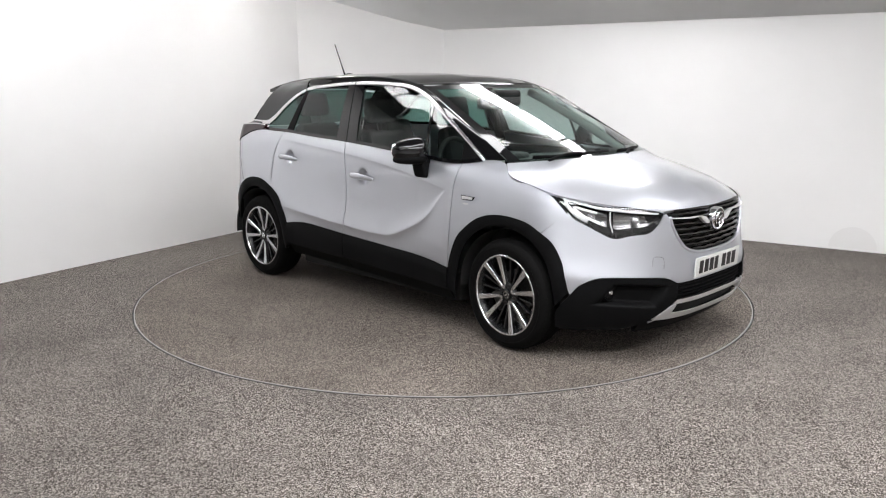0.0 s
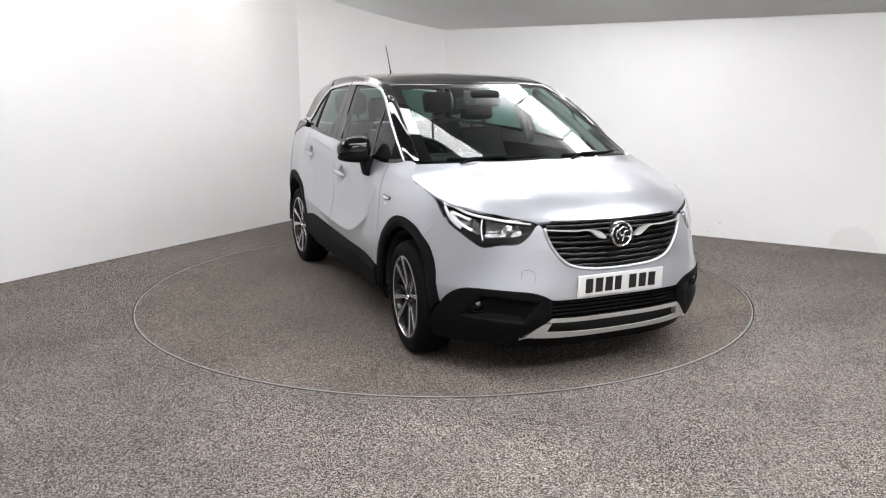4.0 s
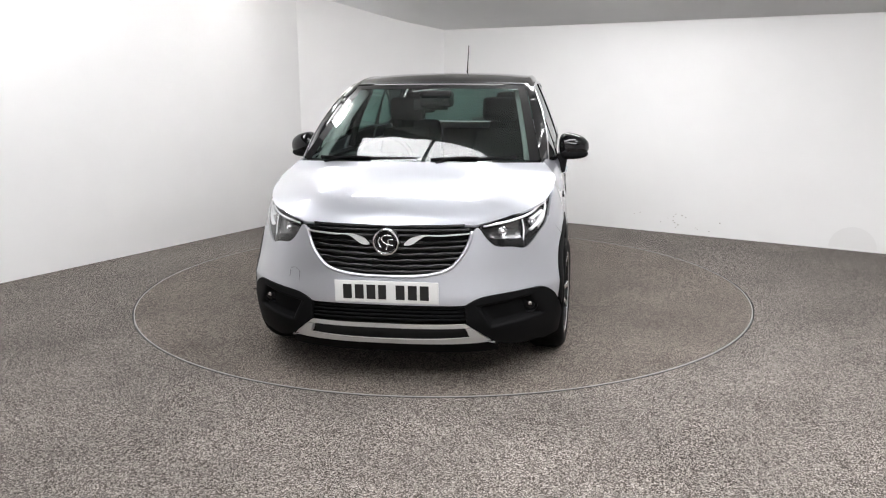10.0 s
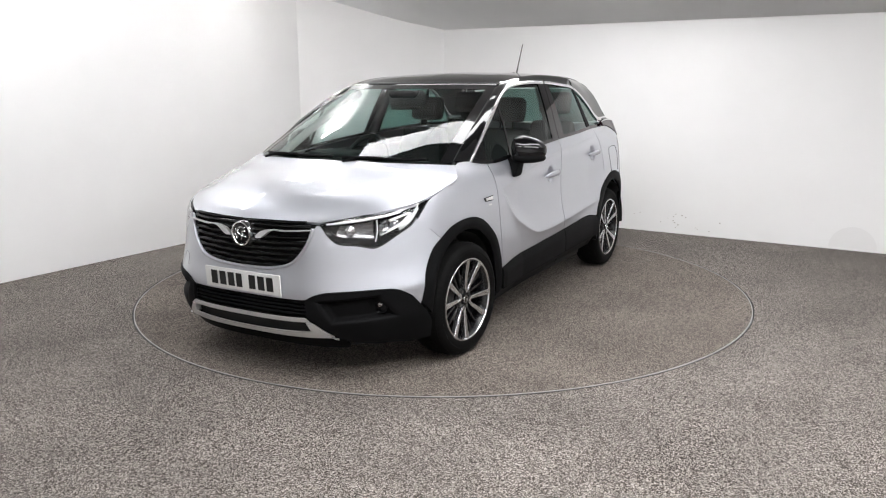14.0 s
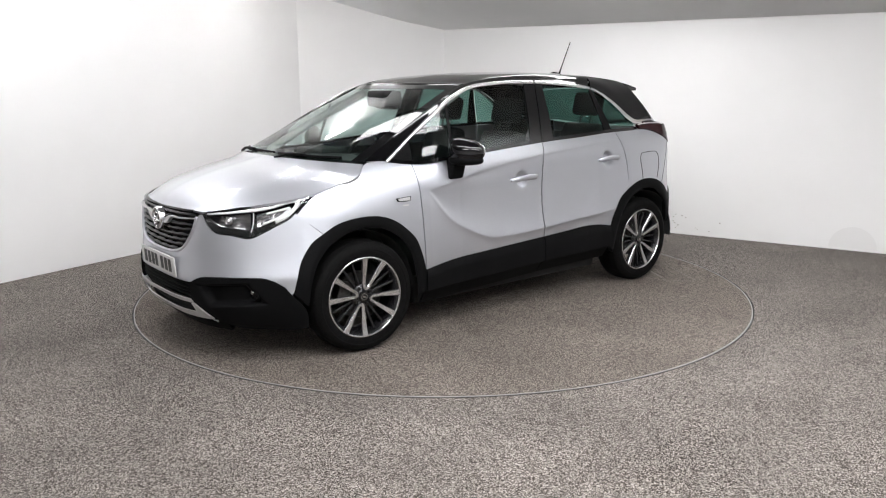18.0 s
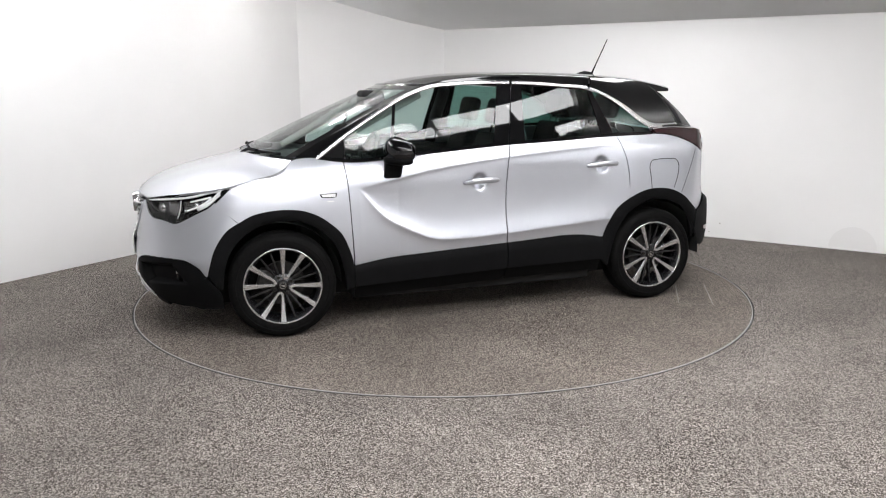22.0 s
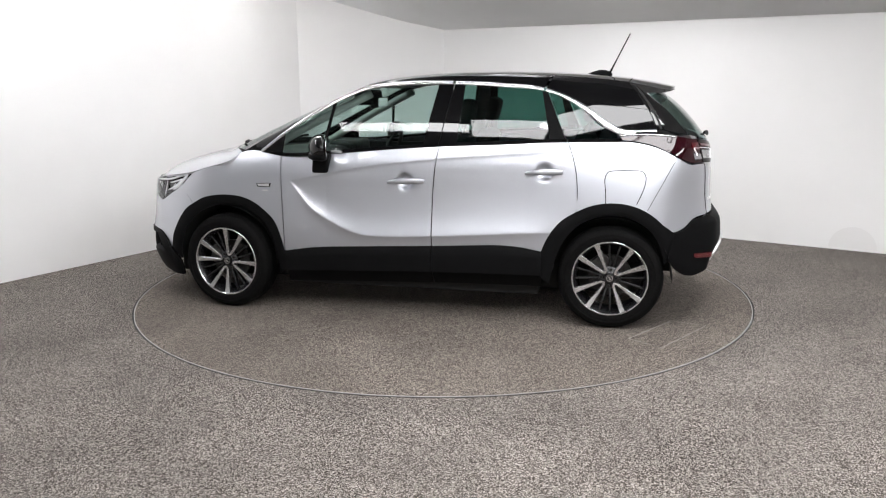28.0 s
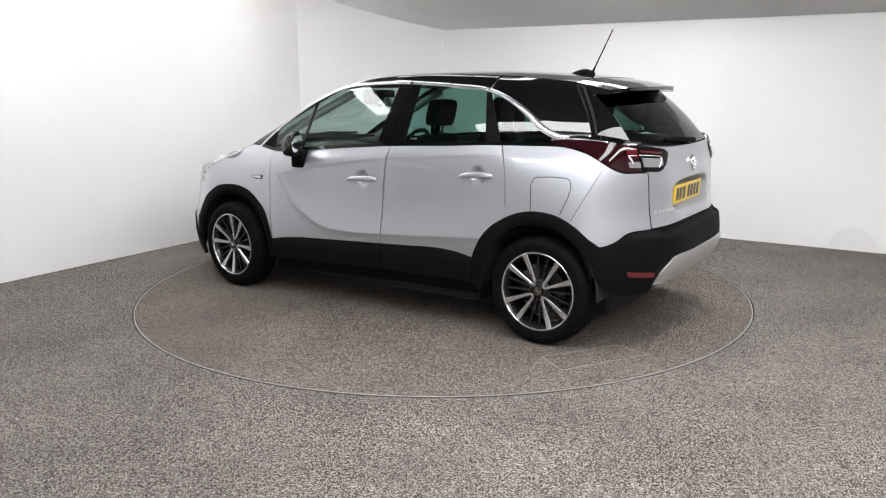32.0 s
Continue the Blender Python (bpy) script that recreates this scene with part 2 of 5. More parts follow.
CARPET = speckle("carpet", (0.017, 0.012, 0.009), (0.082, 0.068, 0.058), (0.52, 0.474, 0.437), 0.84)
TABLE = speckle("table_carpet", (0.017, 0.0115, 0.008), (0.080, 0.064, 0.053), (0.475, 0.421, 0.374), 0.86)
WALL = grain(mat("white_wall", (0.8, 0.8, 0.79), 0.75), 2.5, 0.3, (0.825, 0.817, 0.812), (0.855, 0.848, 0.843), 5)
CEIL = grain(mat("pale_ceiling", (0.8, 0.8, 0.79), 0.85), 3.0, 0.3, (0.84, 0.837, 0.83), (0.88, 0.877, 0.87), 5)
DIMCEIL = grain(mat("dimmed_ceiling", (0.05, 0.05, 0.05), 0.9), 3.0, 0.3, (0.20, 0.20, 0.199), (0.25, 0.25, 0.249), 5)
RIM = mat("table_rim", (0.34, 0.33, 0.32), 0.5, 0.3)
GAP = mat("table_gap", (0.01, 0.01, 0.01), 0.8)
MARK = mat("mark_line", (0.30, 0.28, 0.26), 0.8)
SCUFF = mat("scuff", (0.42, 0.385, 0.35), 0.8)

# corners of the room, in order round it
LEFT_END, LEFT_NEAR, LEFT_BACK, BACK, RIGHT_NEAR = (-6.4, -4.66), (-4.35, -1.33), (-1.604, 3.144), (0.02, 3.588), (7.2, -1.09)
NEAR = [(7.2, -7.2), (-1.5, -7.2), (-6.4, -7.2)]
ROOM = [LEFT_END, LEFT_NEAR, LEFT_BACK, BACK, RIGHT_NEAR] + NEAR
TALL = 3.1


def wall(name, a, b, z0, z1, material, label):
    a, b = Vector((*a, 0)), Vector((*b, 0))
    d = (b - a).normalized()
    n = Vector((-d.y, d.x, 0)) * 0.12
    bm = bmesh.new()
    v = [bm.verts.new(p + Vector((0, 0, z))) for z in (z0, z1) for p in (a, b, b + n, a + n)]
    for q in ((0, 1, 5, 4), (1, 2, 6, 5), (2, 3, 7, 6), (3, 0, 4, 7), (4, 5, 6, 7), (3, 2, 1, 0)):
        bm.faces.new([v[i] for i in q])
    ob = part(name, bm, material, None, "", False)
    return tagged(ob, label, "wall", "", "structure")


for i, (a, b) in enumerate(zip(ROOM, ROOM[1:] + ROOM[:1])):
    wall("wall_%d" % (i + 1), a, b, 0, TALL, WALL, "smooth white painted studio wall")

# floor with a round hole for the table, and the pit under it
bm = bmesh.new()
inner = [bm.verts.new(((DISC + 0.006) * math.cos(2 * math.pi * k / 128), (DISC + 0.006) * math.sin(2 * math.pi * k / 128), 0)) for k in range(128)]
outer = []
for k in range(128):
    a = 2 * math.pi * k / 128
    d = Vector((math.cos(a), math.sin(a)))
    t = min([((7.3 if d.x > 0 else -6.5) / d.x) if abs(d.x) > 1e-6 else 1e9, ((3.8 if d.y > 0 else -9.1) / d.y) if abs(d.y) > 1e-6 else 1e9])
    outer.append(bm.verts.new((d.x * t, d.y * t, 0)))
for k in range(128):
    bm.faces.new((inner[k], outer[k], outer[(k + 1) % 128], inner[(k + 1) % 128]))
pit = [bm.verts.new((v.co.x, v.co.y, -0.10)) for v in inner]
for k in range(128):
    bm.faces.new((inner[k], inner[(k + 1) % 128], pit[(k + 1) % 128], pit[k]))
bm.faces.new(pit)
floor = part("floor", bm, CARPET, None, "", False)
tagged(floor, "flecked grey-brown loop pile carpet floor", "floor", "", "structure")

table = new("turntable")
tagged(table, "round carpeted turntable with a thin metal rim", "turntable")
bm = bmesh.new()
lathe(bm, [(0.001, 0.0), (0.8, 0.0), (1.6, 0.0), (DISC - 0.010, 0.0)], 128, "z")
part("top", bm, TABLE, table, "worn flecked grey-brown carpet", False)
bm = bmesh.new()
lathe(bm, [(DISC - 0.010, -0.004), (DISC - 0.010, 0.003), (DISC - 0.003, 0.003), (DISC - 0.003, -0.08)], 128, "z")
part("rim", bm, RIM, table, "thin metal edging", False)
# square hatch marked on the table's carpet
HATCH = [(1.765, -0.225), (1.985, -0.235), (1.815, -0.790), (1.600, -0.705)]
for a, b in zip(HATCH, HATCH[1:] + HATCH[:1]):
    a, b = Vector((*a, 0.002)), Vector((*b, 0.002))
    d = (b - a).normalized()
    n = Vector((-d.y, d.x, 0)) * 0.0028
    link("hatch_line", [a - n, b - n, b + n, a + n], [(0, 1, 2, 3)], MARK, table, False, "thin pale line of a floor hatch")
bm = bmesh.new()
lathe(bm, [(DISC + 0.003, -0.08), (DISC + 0.003, 0.002), (DISC + 0.006, 0.002), (DISC + 0.006, -0.02)], 128, "z")
edge = part("floor_trim", bm, GAP, None, "", False)
tagged(edge, "thin dark trim round the turntable opening", "trim", "", "structure")

# ceiling: pale grey, raked up from the right-hand wall, level and darkened over the middle
HIGH = 3.02
INWARD = Vector((-0.546, -0.838, 0))


def slab(name, pts, thick, material, label):
    bm = bmesh.new()
    lo = [bm.verts.new(p) for p in pts]
    hi = [bm.verts.new((p[0], p[1], p[2] + thick)) for p in pts]
    bm.faces.new(lo)
    bm.faces.new(hi[::-1])
    for i in range(len(lo)):
        bm.faces.new((lo[i], lo[(i + 1) % len(lo)], hi[(i + 1) % len(lo)], hi[i]))
    return tagged(part(name, bm, material, None, "", False), label, "ceiling", "", "structure")


foot_a, foot_b = Vector((*BACK, 0)), Vector((*RIGHT_NEAR, 0))
along = (foot_b - foot_a).normalized()
foot_a, foot_b = foot_a - along * 2.5, foot_b + along * 0.3
bm = bmesh.new()
rows = []
for d, z in ((-0.1, 2.125), (0.0, 2.14), (0.35, 2.225), (0.65, 2.32), (0.95, 2.425), (1.5, 2.60), (2.2, 2.81), (2.95, HIGH + 0.01)):
    rows.append([bm.verts.new(p + INWARD * d + Vector((0, 0, z - 0.0105 * (k / 12) * 6))) for k, p in ((k, foot_a.lerp(foot_b, k / 12)) for k in range(13))])
for p, q in zip(rows, rows[1:]):
    for k in range(12):
        bm.faces.new((p[k], p[k + 1], q[k + 1], q[k]))
bmesh.ops.solidify(bm, geom=bm.faces[:], thickness=-0.06)
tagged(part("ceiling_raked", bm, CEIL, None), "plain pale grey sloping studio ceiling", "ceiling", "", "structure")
# level part out of view, its colour darkened so glass reflections stay dim
slab("ceiling_high", [(x, y, HIGH) for x, y in ((-6.5, -9.1), (7.3, -9.1), (7.3, 3.8), (-6.5, 3.8))], 0.1, DIMCEIL, "plain level studio ceiling, unseen, grey darkened for dim reflections")

GLOW = emit("lamp_panel", (0.985, 0.985, 1.0), PANEL_GLOW)
GLOW_RING_AND_FILL = emit("lamp_panel_ring_and_fill", (0.985, 0.985, 1.0), PANEL_GLOW * 0.27)
GLOW_WIDE = emit("lamp_panel_wide", (0.985, 0.985, 1.0), PANEL_GLOW * 0.20)
GLOW_MID = emit("lamp_panel_mid", (0.985, 0.985, 1.0), PANEL_GLOW * 0.18)
# glow of the added front fill
FILL_FRONT = emit("fill_panel_front", (0.985, 0.985, 1.0), PANEL_GLOW * 0.31)
LAMPFRAME = mat("lamp_frame", (0.02, 0.02, 0.02), 0.5)


def lamp_panel(x, y, z, lx, ly, turn, up=False, glow=None):
    p = new("ceiling_and_fill_lamp")
    tagged(p, "white diffused panel in a thin black frame, for ceiling lamps and added fill", "ceiling lamp", "lamp panels over the turntable")
    p.matrix_basis = pose(x, y, z, 0, 0, turn)
    bm = bmesh.new()
    w = ly * (0.12 if up else 0.5)
    box(bm, -lx / 2, lx / 2, -w, w, 0.008, 0.030)
    part("frame", bm, LAMPFRAME, p, "", False)
    bm = bmesh.new()
    box(bm, -lx / 2 + 0.012, lx / 2 - 0.012, -ly / 2 + 0.012, ly / 2 - 0.012, -0.022, 0.0075)
    part("diffuser", bm, glow or GLOW, p, "", False)


def lamp_run(a, b, z, wide, count, gap=0.015, up=False, glow=None):
    """A row of panels along the line from a to b."""
    a, b = Vector(a), Vector(b)
    d = b - a
    step = d.length / count
    for i in range(count):
        c = a + d * ((i + 0.5) / count)
        lamp_panel(c.x, c.y, z, step - gap, wide, math.degrees(math.atan2(d.y, d.x)), up, glow)


HANG = HIGH - 0.06
lamp_run((-1.15, 0.32), (0.70, -0.42), HANG, 0.37, 2, glow=GLOW_MID)
lamp_run((0.45, 1.25), (2.05, 0.49), 2.54, 0.42, 3, up=True, glow=GLOW_RING_AND_FILL)
lamp_run((-1.38, 2.35), (-1.585, 1.36), HANG, 0.42, 2)
# left run, unseen, placed as fill to brighten the left wall
lamp_run((-3.10, -0.95), (-2.2, 0.48), HANG, 0.34, 2, glow=GLOW_RING_AND_FILL)
# right run added out of view, fill for the walls and right-hand floor
lamp_run((3.1, -2.4), (4.3, -0.6), HANG, 0.40, 3, glow=GLOW_RING_AND_FILL)
# two front runs added as unseen fill, to brighten the nose and walls
lamp_run((0.2, -5.0), (4.7, -3.8), HANG, 0.60, 5, glow=FILL_FRONT)
lamp_run((-2.5, -5.3), (-0.7, -4.7), HANG, 0.55, 3, glow=FILL_FRONT)
RING = [(-2.15, -2.38), (-0.85, -2.92), (0.42, -3.32), (1.22, -2.68), (1.98, -2.08), (2.6, -1.3)]
for i, (a, b) in enumerate(zip(RING, RING[1:])):
    lamp_run(a, b, HANG, 0.28 if i == 0 else 0.58, 1, glow=GLOW_RING_AND_FILL if i == 0 else GLOW_WIDE)


# scuffs on the right-hand wall and a grey patch where it was painted over
wall_a, wall_d = Vector((1.637, 2.535, 0)), Vector((0.838, -0.546, 0))
wall_n = Vector((-0.546, -0.838, 0))
random.seed(4)
for k in range(16):
    u, z = random.gauss(0.80, 0.22), abs(random.gauss(0.10, 0.05)) + 0.03
    a, w, h = random.random() * 3, random.uniform(0.004, 0.013), random.uniform(0.003, 0.007)
    c = wall_a + wall_d * u + wall_n * 0.003 + Vector((0, 0, z))
    pts = [c + wall_d * (w * math.cos(t + a) * random.uniform(0.6, 1)) + Vector((0, 0, h * math.sin(t + a) * random.uniform(0.6, 1))) for t in np.linspace(0, 6.28, 8)[:-1]]
    tagged(link("wall_scuff", pts, [tuple(range(7))], SCUFF, None, False), "small brown scuff mark on the white wall", "scuff mark", "scuffs on the wall", "")
c = wall_a + wall_d * 2.52 + wall_n * 0.0025
pts = [c + wall_d * (0.20 * math.cos(t)) + Vector((0, 0, max(0.01, 0.02 + 0.20 * math.sin(t)))) for t in np.linspace(0, math.pi, 20)]
PATCH = mat("wall_patch", (0.79, 0.781, 0.774), 0.8)
tagged(link("wall_patch", pts, [tuple(range(20))], PATCH, None, False), "faint grey touched-up patch low on the white wall", "paint patch")
# ---- the car's body form: x forward from the middle of the wheelbase, y to its left ----
LEVELS = [0.25, 0.35, 0.50, 0.70, 0.85, 0.95, 1.03, 1.09, 1.16, 1.25]
STATIONS = [-1.6, -1.25, -0.8, -0.2, 0.3, 0.85, 1.2, 1.6]
WIDTHS = np.array([
    [.860, .870, .875, .862, .842, .820, .796, .772, .735, .690],
    [.870, .880, .886, .875, .858, .841, .822, .800, .760, .715],
    [.880, .890, .889, .873, .856, .843, .831, .813, .785, .748],
    [.880, .894, .891, .875, .861, .852, .842, .824, .795, .757],
    [.880, .890, .889, .872, .857, .846, .830, .804, .775, .740],
    [.868, .874, .878, .868, .855, .838, .804, .762, .720, .680],
    [.858, .865, .873, .866, .848, .814, .770, .720, .650, .550],
    [.850, .865, .870, .862, .842, .806, .758, .705, .620, .500]])


def crease(x):
    return hermite([-1.25, -0.95, -0.6, -0.05, 0.3, 0.66, 0.80], [1.105, 1.104, 1.082, 1.036, 0.990, 0.922, 0.893], x)


def scoop_edge(x):
    return hermite([-1.25, -0.78, -0.18, 0.17, 0.31, 0.49, 0.67, 0.80], [0.63, 0.599, 0.559, 0.545, 0.552, 0.619, 0.731, 0.893], x)


def flank(x, z):
    x, z = np.broadcast_arrays(np.asarray(x, float), np.asarray(z, float))
    rows = np.stack([hermite(LEVELS, w, z) for w in WIDTHS])
    xs = np.clip(x, STATIONS[0], STATIONS[-1])
    i = np.clip(np.searchsorted(STATIONS, xs, side="right") - 1, 0, len(STATIONS) - 2)
    st = np.array(STATIONS)
    h = np.diff(st)
    d = np.diff(rows, axis=0) / h.reshape((-1,) + (1,) * x.ndim)
    m = np.zeros_like(rows)
    hh = h.reshape((-1,) + (1,) * x.ndim)
    m[1:-1] = (d[:-1] * hh[1:] + d[1:] * hh[:-1]) / (hh[1:] + hh[:-1])
    m[0], m[-1] = d[0], d[-1]
    pick = lambda q, k: np.take_along_axis(q, k[None], 0)[0]
    t = (xs - st[i]) / h[i]
    y = ((2 * t ** 3 - 3 * t ** 2 + 1) * pick(rows, i) + (t ** 3 - 2 * t ** 2 + t) * h[i] * pick(m, i)
         + (3 * t ** 2 - 2 * t ** 3) * pick(rows, i + 1) + (t ** 3 - t ** 2) * h[i] * pick(m, i + 1))
    zc, ze = crease(x), scoop_edge(x)
    gap = np.maximum(zc - ze, 1e-3)
    u = np.clip((z - ze) / gap, 0, 1)
    fade = np.clip((x + 1.12) / 0.35, 0, 1) * np.clip((0.80 - x) / 0.25, 0, 1)
    y = y - 0.046 * fade ** 0.8 * (1 - np.exp(-(u / 0.34) ** 1.3)) * (1 - u)
    # under the scoop's lower edge the door turns in
    under = np.maximum(ze - z, 0)
    y = y - 0.015 * fade * (1 - np.exp(-under / 0.04))
    below = np.maximum(zc - z, 0)
    y = y - 0.0065 * fade * (1 - np.exp(-below / 0.016)) * np.exp(-below / 0.06)
    for hx, hz in ((0.008, 0.905), (-0.880, 0.980)):
        r = ((x - hx) / 0.040) ** 2 + ((z - hz) / 0.044) ** 2
        y = y - 0.030 / (1 + r ** 4)
    return y


def front_x(z):
    return hermite([0.18, 0.25, 0.35, 0.45, 0.60, 0.75, 0.85, 0.95], [2.05, 2.10, 2.14, 2.145, 2.130, 2.118, 2.10, 2.02], z)


def rear_x(z):
    return hermite([0.2, 0.3, 0.42, 0.56, 0.68, 0.72, 0.80, 1.04, 1.16, 1.25], [-1.86, -1.915, -1.946, -1.949, -1.938, -1.932, -1.921, -1.908, -1.880, -1.836], z)


def smin(a, b, k=0.05):
    return np.minimum(a, b) - np.maximum(k - np.abs(a - b), 0) ** 2 / (4 * k)


def hull(x, z):
    """Half the body's width at x and z."""
    x, z = np.broadcast_arrays(np.asarray(x, float), np.asarray(z, float))
    blend = np.clip((z - 0.5) / 0.35, 0, 1)
    fc, fp = 0.78 + 0.44 * blend, 3.40 + 0.35 * blend
    d = (front_x(z) - x) / fc
    wf = np.sign(d) * np.abs(d) ** (1 / fp)
    d = (x - rear_x(z)) / 0.72
    wr = np.sign(d) * np.abs(d) ** (1 / 4.5)
    return smin(smin(flank(x, z), wf), wr)


def side_map(g):
    """(x, z) pairs onto the left flank."""
    g = np.asarray(g, float)
    return np.stack([g[..., 0], hull(g[..., 0], g[..., 1]), g[..., 1]], -1)


def end_map(g, end):
    """(angle, z) pairs onto the nose (end=1) or the tail (end=-1), the angle about a point 1.2 m from the middle."""
    g = np.asarray(g, float)
    a, z = g[..., 0], g[..., 1]
    lo, hi = np.zeros_like(a), np.full_like(a, 1.3)
    for _ in range(26):
        r = (lo + hi) / 2
        inside = hull(end * (1.2 + r * np.cos(a)), z) > r * np.sin(a)
        lo, hi = np.where(inside, r, lo), np.where(inside, hi, r)
    return np.stack([end * (1.2 + lo * np.cos(a)), lo * np.sin(a), z], -1)


def by_y(y, z, end):
    """The angle at which the nose or tail has the half width y; marks near the corners lie a little wider."""
    lo, hi = 1.2, 2.3
    y = y * (1 + (0.075 if end < 0 else 0.033) * min(1.0, (y / 0.5) ** 2))
    for _ in range(26):
        x = (lo + hi) / 2
        if hull(end * x, z) > y:
            lo = x
        else:
            hi = x
    return (math.atan2(y, lo - 1.2), z)


def by_x(x, z, end):
    return (math.atan2(float(hull(x, z)), end * x - 1.2), z)


def belt(x):
    return hermite([-1.55, -1.313, -1.0, -0.6, -0.213, 0.16, 0.52, 0.875, 1.04], [1.20, 1.172, 1.168, 1.151, 1.134, 1.108, 1.078, 1.058, 1.079], x)


def cabin(x, z):
    """Half width of the glasshouse."""
    yb = hermite([-1.55, -1.31, -1.016, -0.8, -0.211, 0.3, 0.881, 1.04], [0.700, 0.726, 0.757, 0.783, 0.806, 0.803, 0.787, 0.752], x)
    d = np.asarray(z) - belt(x)
    return yb - 0.335 * d - 0.19 * d * d


CHROME_LINE = [(1.045, 1.083), (0.844, 1.228), (0.662, 1.340), (0.481, 1.438), (0.299, 1.504), (0.081, 1.528), (-0.279, 1.533), (-0.618, 1.514),
               (-0.849, 1.491), (-0.99, 1.444), (-1.14, 1.363), (-1.253, 1.282), (-1.346, 1.240), (-1.42, 1.236), (-1.545, 1.240)]


def chrome_z(x):
    p = np.array(CHROME_LINE)[::-1]
    return hermite(p[:, 0], p[:, 1], x)


def fair(g, turns=2):
    """The sheet's y smoothed to a plain curved form in x and z."""
    x, z = g[..., 0].ravel(), g[..., 2].ravel()
    x, z = x - x.mean(), z - z.mean()
    a = np.stack([x ** i * z ** j for i in range(turns + 1) for j in range(turns + 1 - i)], -1)
    k = np.linalg.lstsq(a, g[..., 1].ravel(), rcond=None)[0]
    return (a @ k).reshape(g.shape[:2])


def cabin_map(g):
    g = np.asarray(g, float)
    return np.stack([g[..., 0], cabin(g[..., 0], g[..., 1]), g[..., 1]], -1)


car = new("car")
tagged(car, "silver compact crossover car with gloss black roof on the turntable", "car")


def body_side(s):
    n = 40
    # front wing, between the arch, the bonnet and the door
    arch = curve([(1.530, 0.720), (1.45, 0.762), (1.36, 0.782), (1.254, 0.788), (1.15, 0.776), (1.061, 0.742), (0.985, 0.688), (0.923, 0.627), (0.872, 0.51), (0.850, 0.422)], n)
    top = curve([(1.652, 0.826), (1.605, 0.874), (1.556, 0.916), (1.42, 0.965), (1.30, 0.996), (1.255, 1.012), (1.185, 1.068), (1.12, 1.079), (1.04, 1.076), (0.95, 1.058), (0.886, 1.052)], n)
    g = coons(arch, top, line(arch[0], top[0], 16), curve([(0.850, 0.422), (0.856, 0.6), (0.865, 0.8), (0.874, 0.95), (0.886, 1.052)], 16))
    wing = sheet("front_wing", side_map(g), PAINT, car, side=s)
    # doors
    fs = curve([(0.844, 0.422), (0.850, 0.6), (0.859, 0.8), (0.868, 0.95), (0.880, 1.052)], 110)
    ms = curve([(-0.169, 0.497), (-0.167, 0.65), (-0.172, 0.85), (-0.186, 1.0), (-0.206, 1.128)], 110)
    low = curve([(0.844, 0.422), (0.678, 0.448), (0.314, 0.473), (-0.169, 0.497)], 130)
    up = curve([(0.880, 1.052), (0.70, 1.058), (0.52, 1.072), (0.16, 1.102), (-0.206, 1.128)], 130)
    door = sheet("front_door", side_map(coons(low, up, fs, ms)), PAINT, car, side=s)
    ms2 = ms - [0.0065, 0]
    rs = curve([(-0.877, 0.49), (-0.937, 0.617), (-1.00, 0.69), (-1.079, 0.744), (-1.085, 0.86), (-1.07, 1.0), (-1.045, 1.09), (-1.016, 1.161)], 110)
    low2 = curve([tuple(ms2[0]), (-0.40, 0.509), (-0.60, 0.519), (-0.74, 0.512), (-0.877, 0.49)], 90)
    up2 = curve([tuple(ms2[-1]), (-0.601, 1.145), (-0.85, 1.157), (-1.016, 1.161)], 90)
    rdoor = sheet("rear_door", side_map(coons(low2, up2, ms2, rs)), PAINT, car, side=s)
    # door cladding and sill
    for d, top_, x1 in ((door, low, -0.169), (rdoor, low2, -0.886)):
        t = top_ - [0, 0.004]
        b = np.stack([t[:, 0], hermite([-0.9, -0.18, 0.317, 0.85], [0.338, 0.327, 0.308, 0.287], t[:, 0])], -1)
        p = side_map(ruled(b, t, 14))
        w = np.linspace(0, 1, 14)[None, :]
        p[..., 1] += 0.003 + 0.014 * np.clip((1 - w) / 0.3, 0, 1) ** 0.7
        sheet("cladding", p, PLASTIC, d, 0.02, 0, "matt black plastic lower cladding", s)
        r = np.stack([t[:, 0], hermite([-0.9, -0.18, 0.317, 0.85], [0.338, 0.327, 0.308, 0.287], t[:, 0]) - 0.004], -1)
        q = np.stack([t[:, 0], r[:, 1] - 0.085], -1)
        g = side_map(ruled(q, r, 5))
        g[..., 1] -= 0.010 + 0.55 * np.maximum(r[:, None, 1] - g[..., 2], 0)
        sheet("sill", g, PLASTIC, car, 0.015, 0, "", s)
    # rear quarter, wrapping round to the tailgate
    e = -1
    arch = [by_x(x, z, e) for x, z in ((-1.085, 0.744), (-1.15, 0.775), (-1.227, 0.797), (-1.338, 0.803), (-1.42, 0.790), (-1.488, 0.764), (-1.56, 0.718), (-1.605, 0.677), (-1.664, 0.630))]
    arch += [by_x(-1.70, 0.636, e), by_x(-1.745, 0.662, e), by_y(0.66, 0.698, e), by_y(0.534, 0.716, e)]
    top = [by_x(x, z, e) for x, z in ((-1.022, 1.161), (-1.12, 1.163), (-1.22, 1.164), (-1.31, 1.166), (-1.40, 1.164), (-1.475, 1.152), (-1.54, 1.135), (-1.598, 1.112), (-1.652, 1.085), (-1.705, 1.055), (-1.755, 1.030))]
    top += [by_y(0.62, 1.030, e), by_y(0.548, 1.028, e)]
    c0, c1 = curve(arch, 56), curve(top, 56)
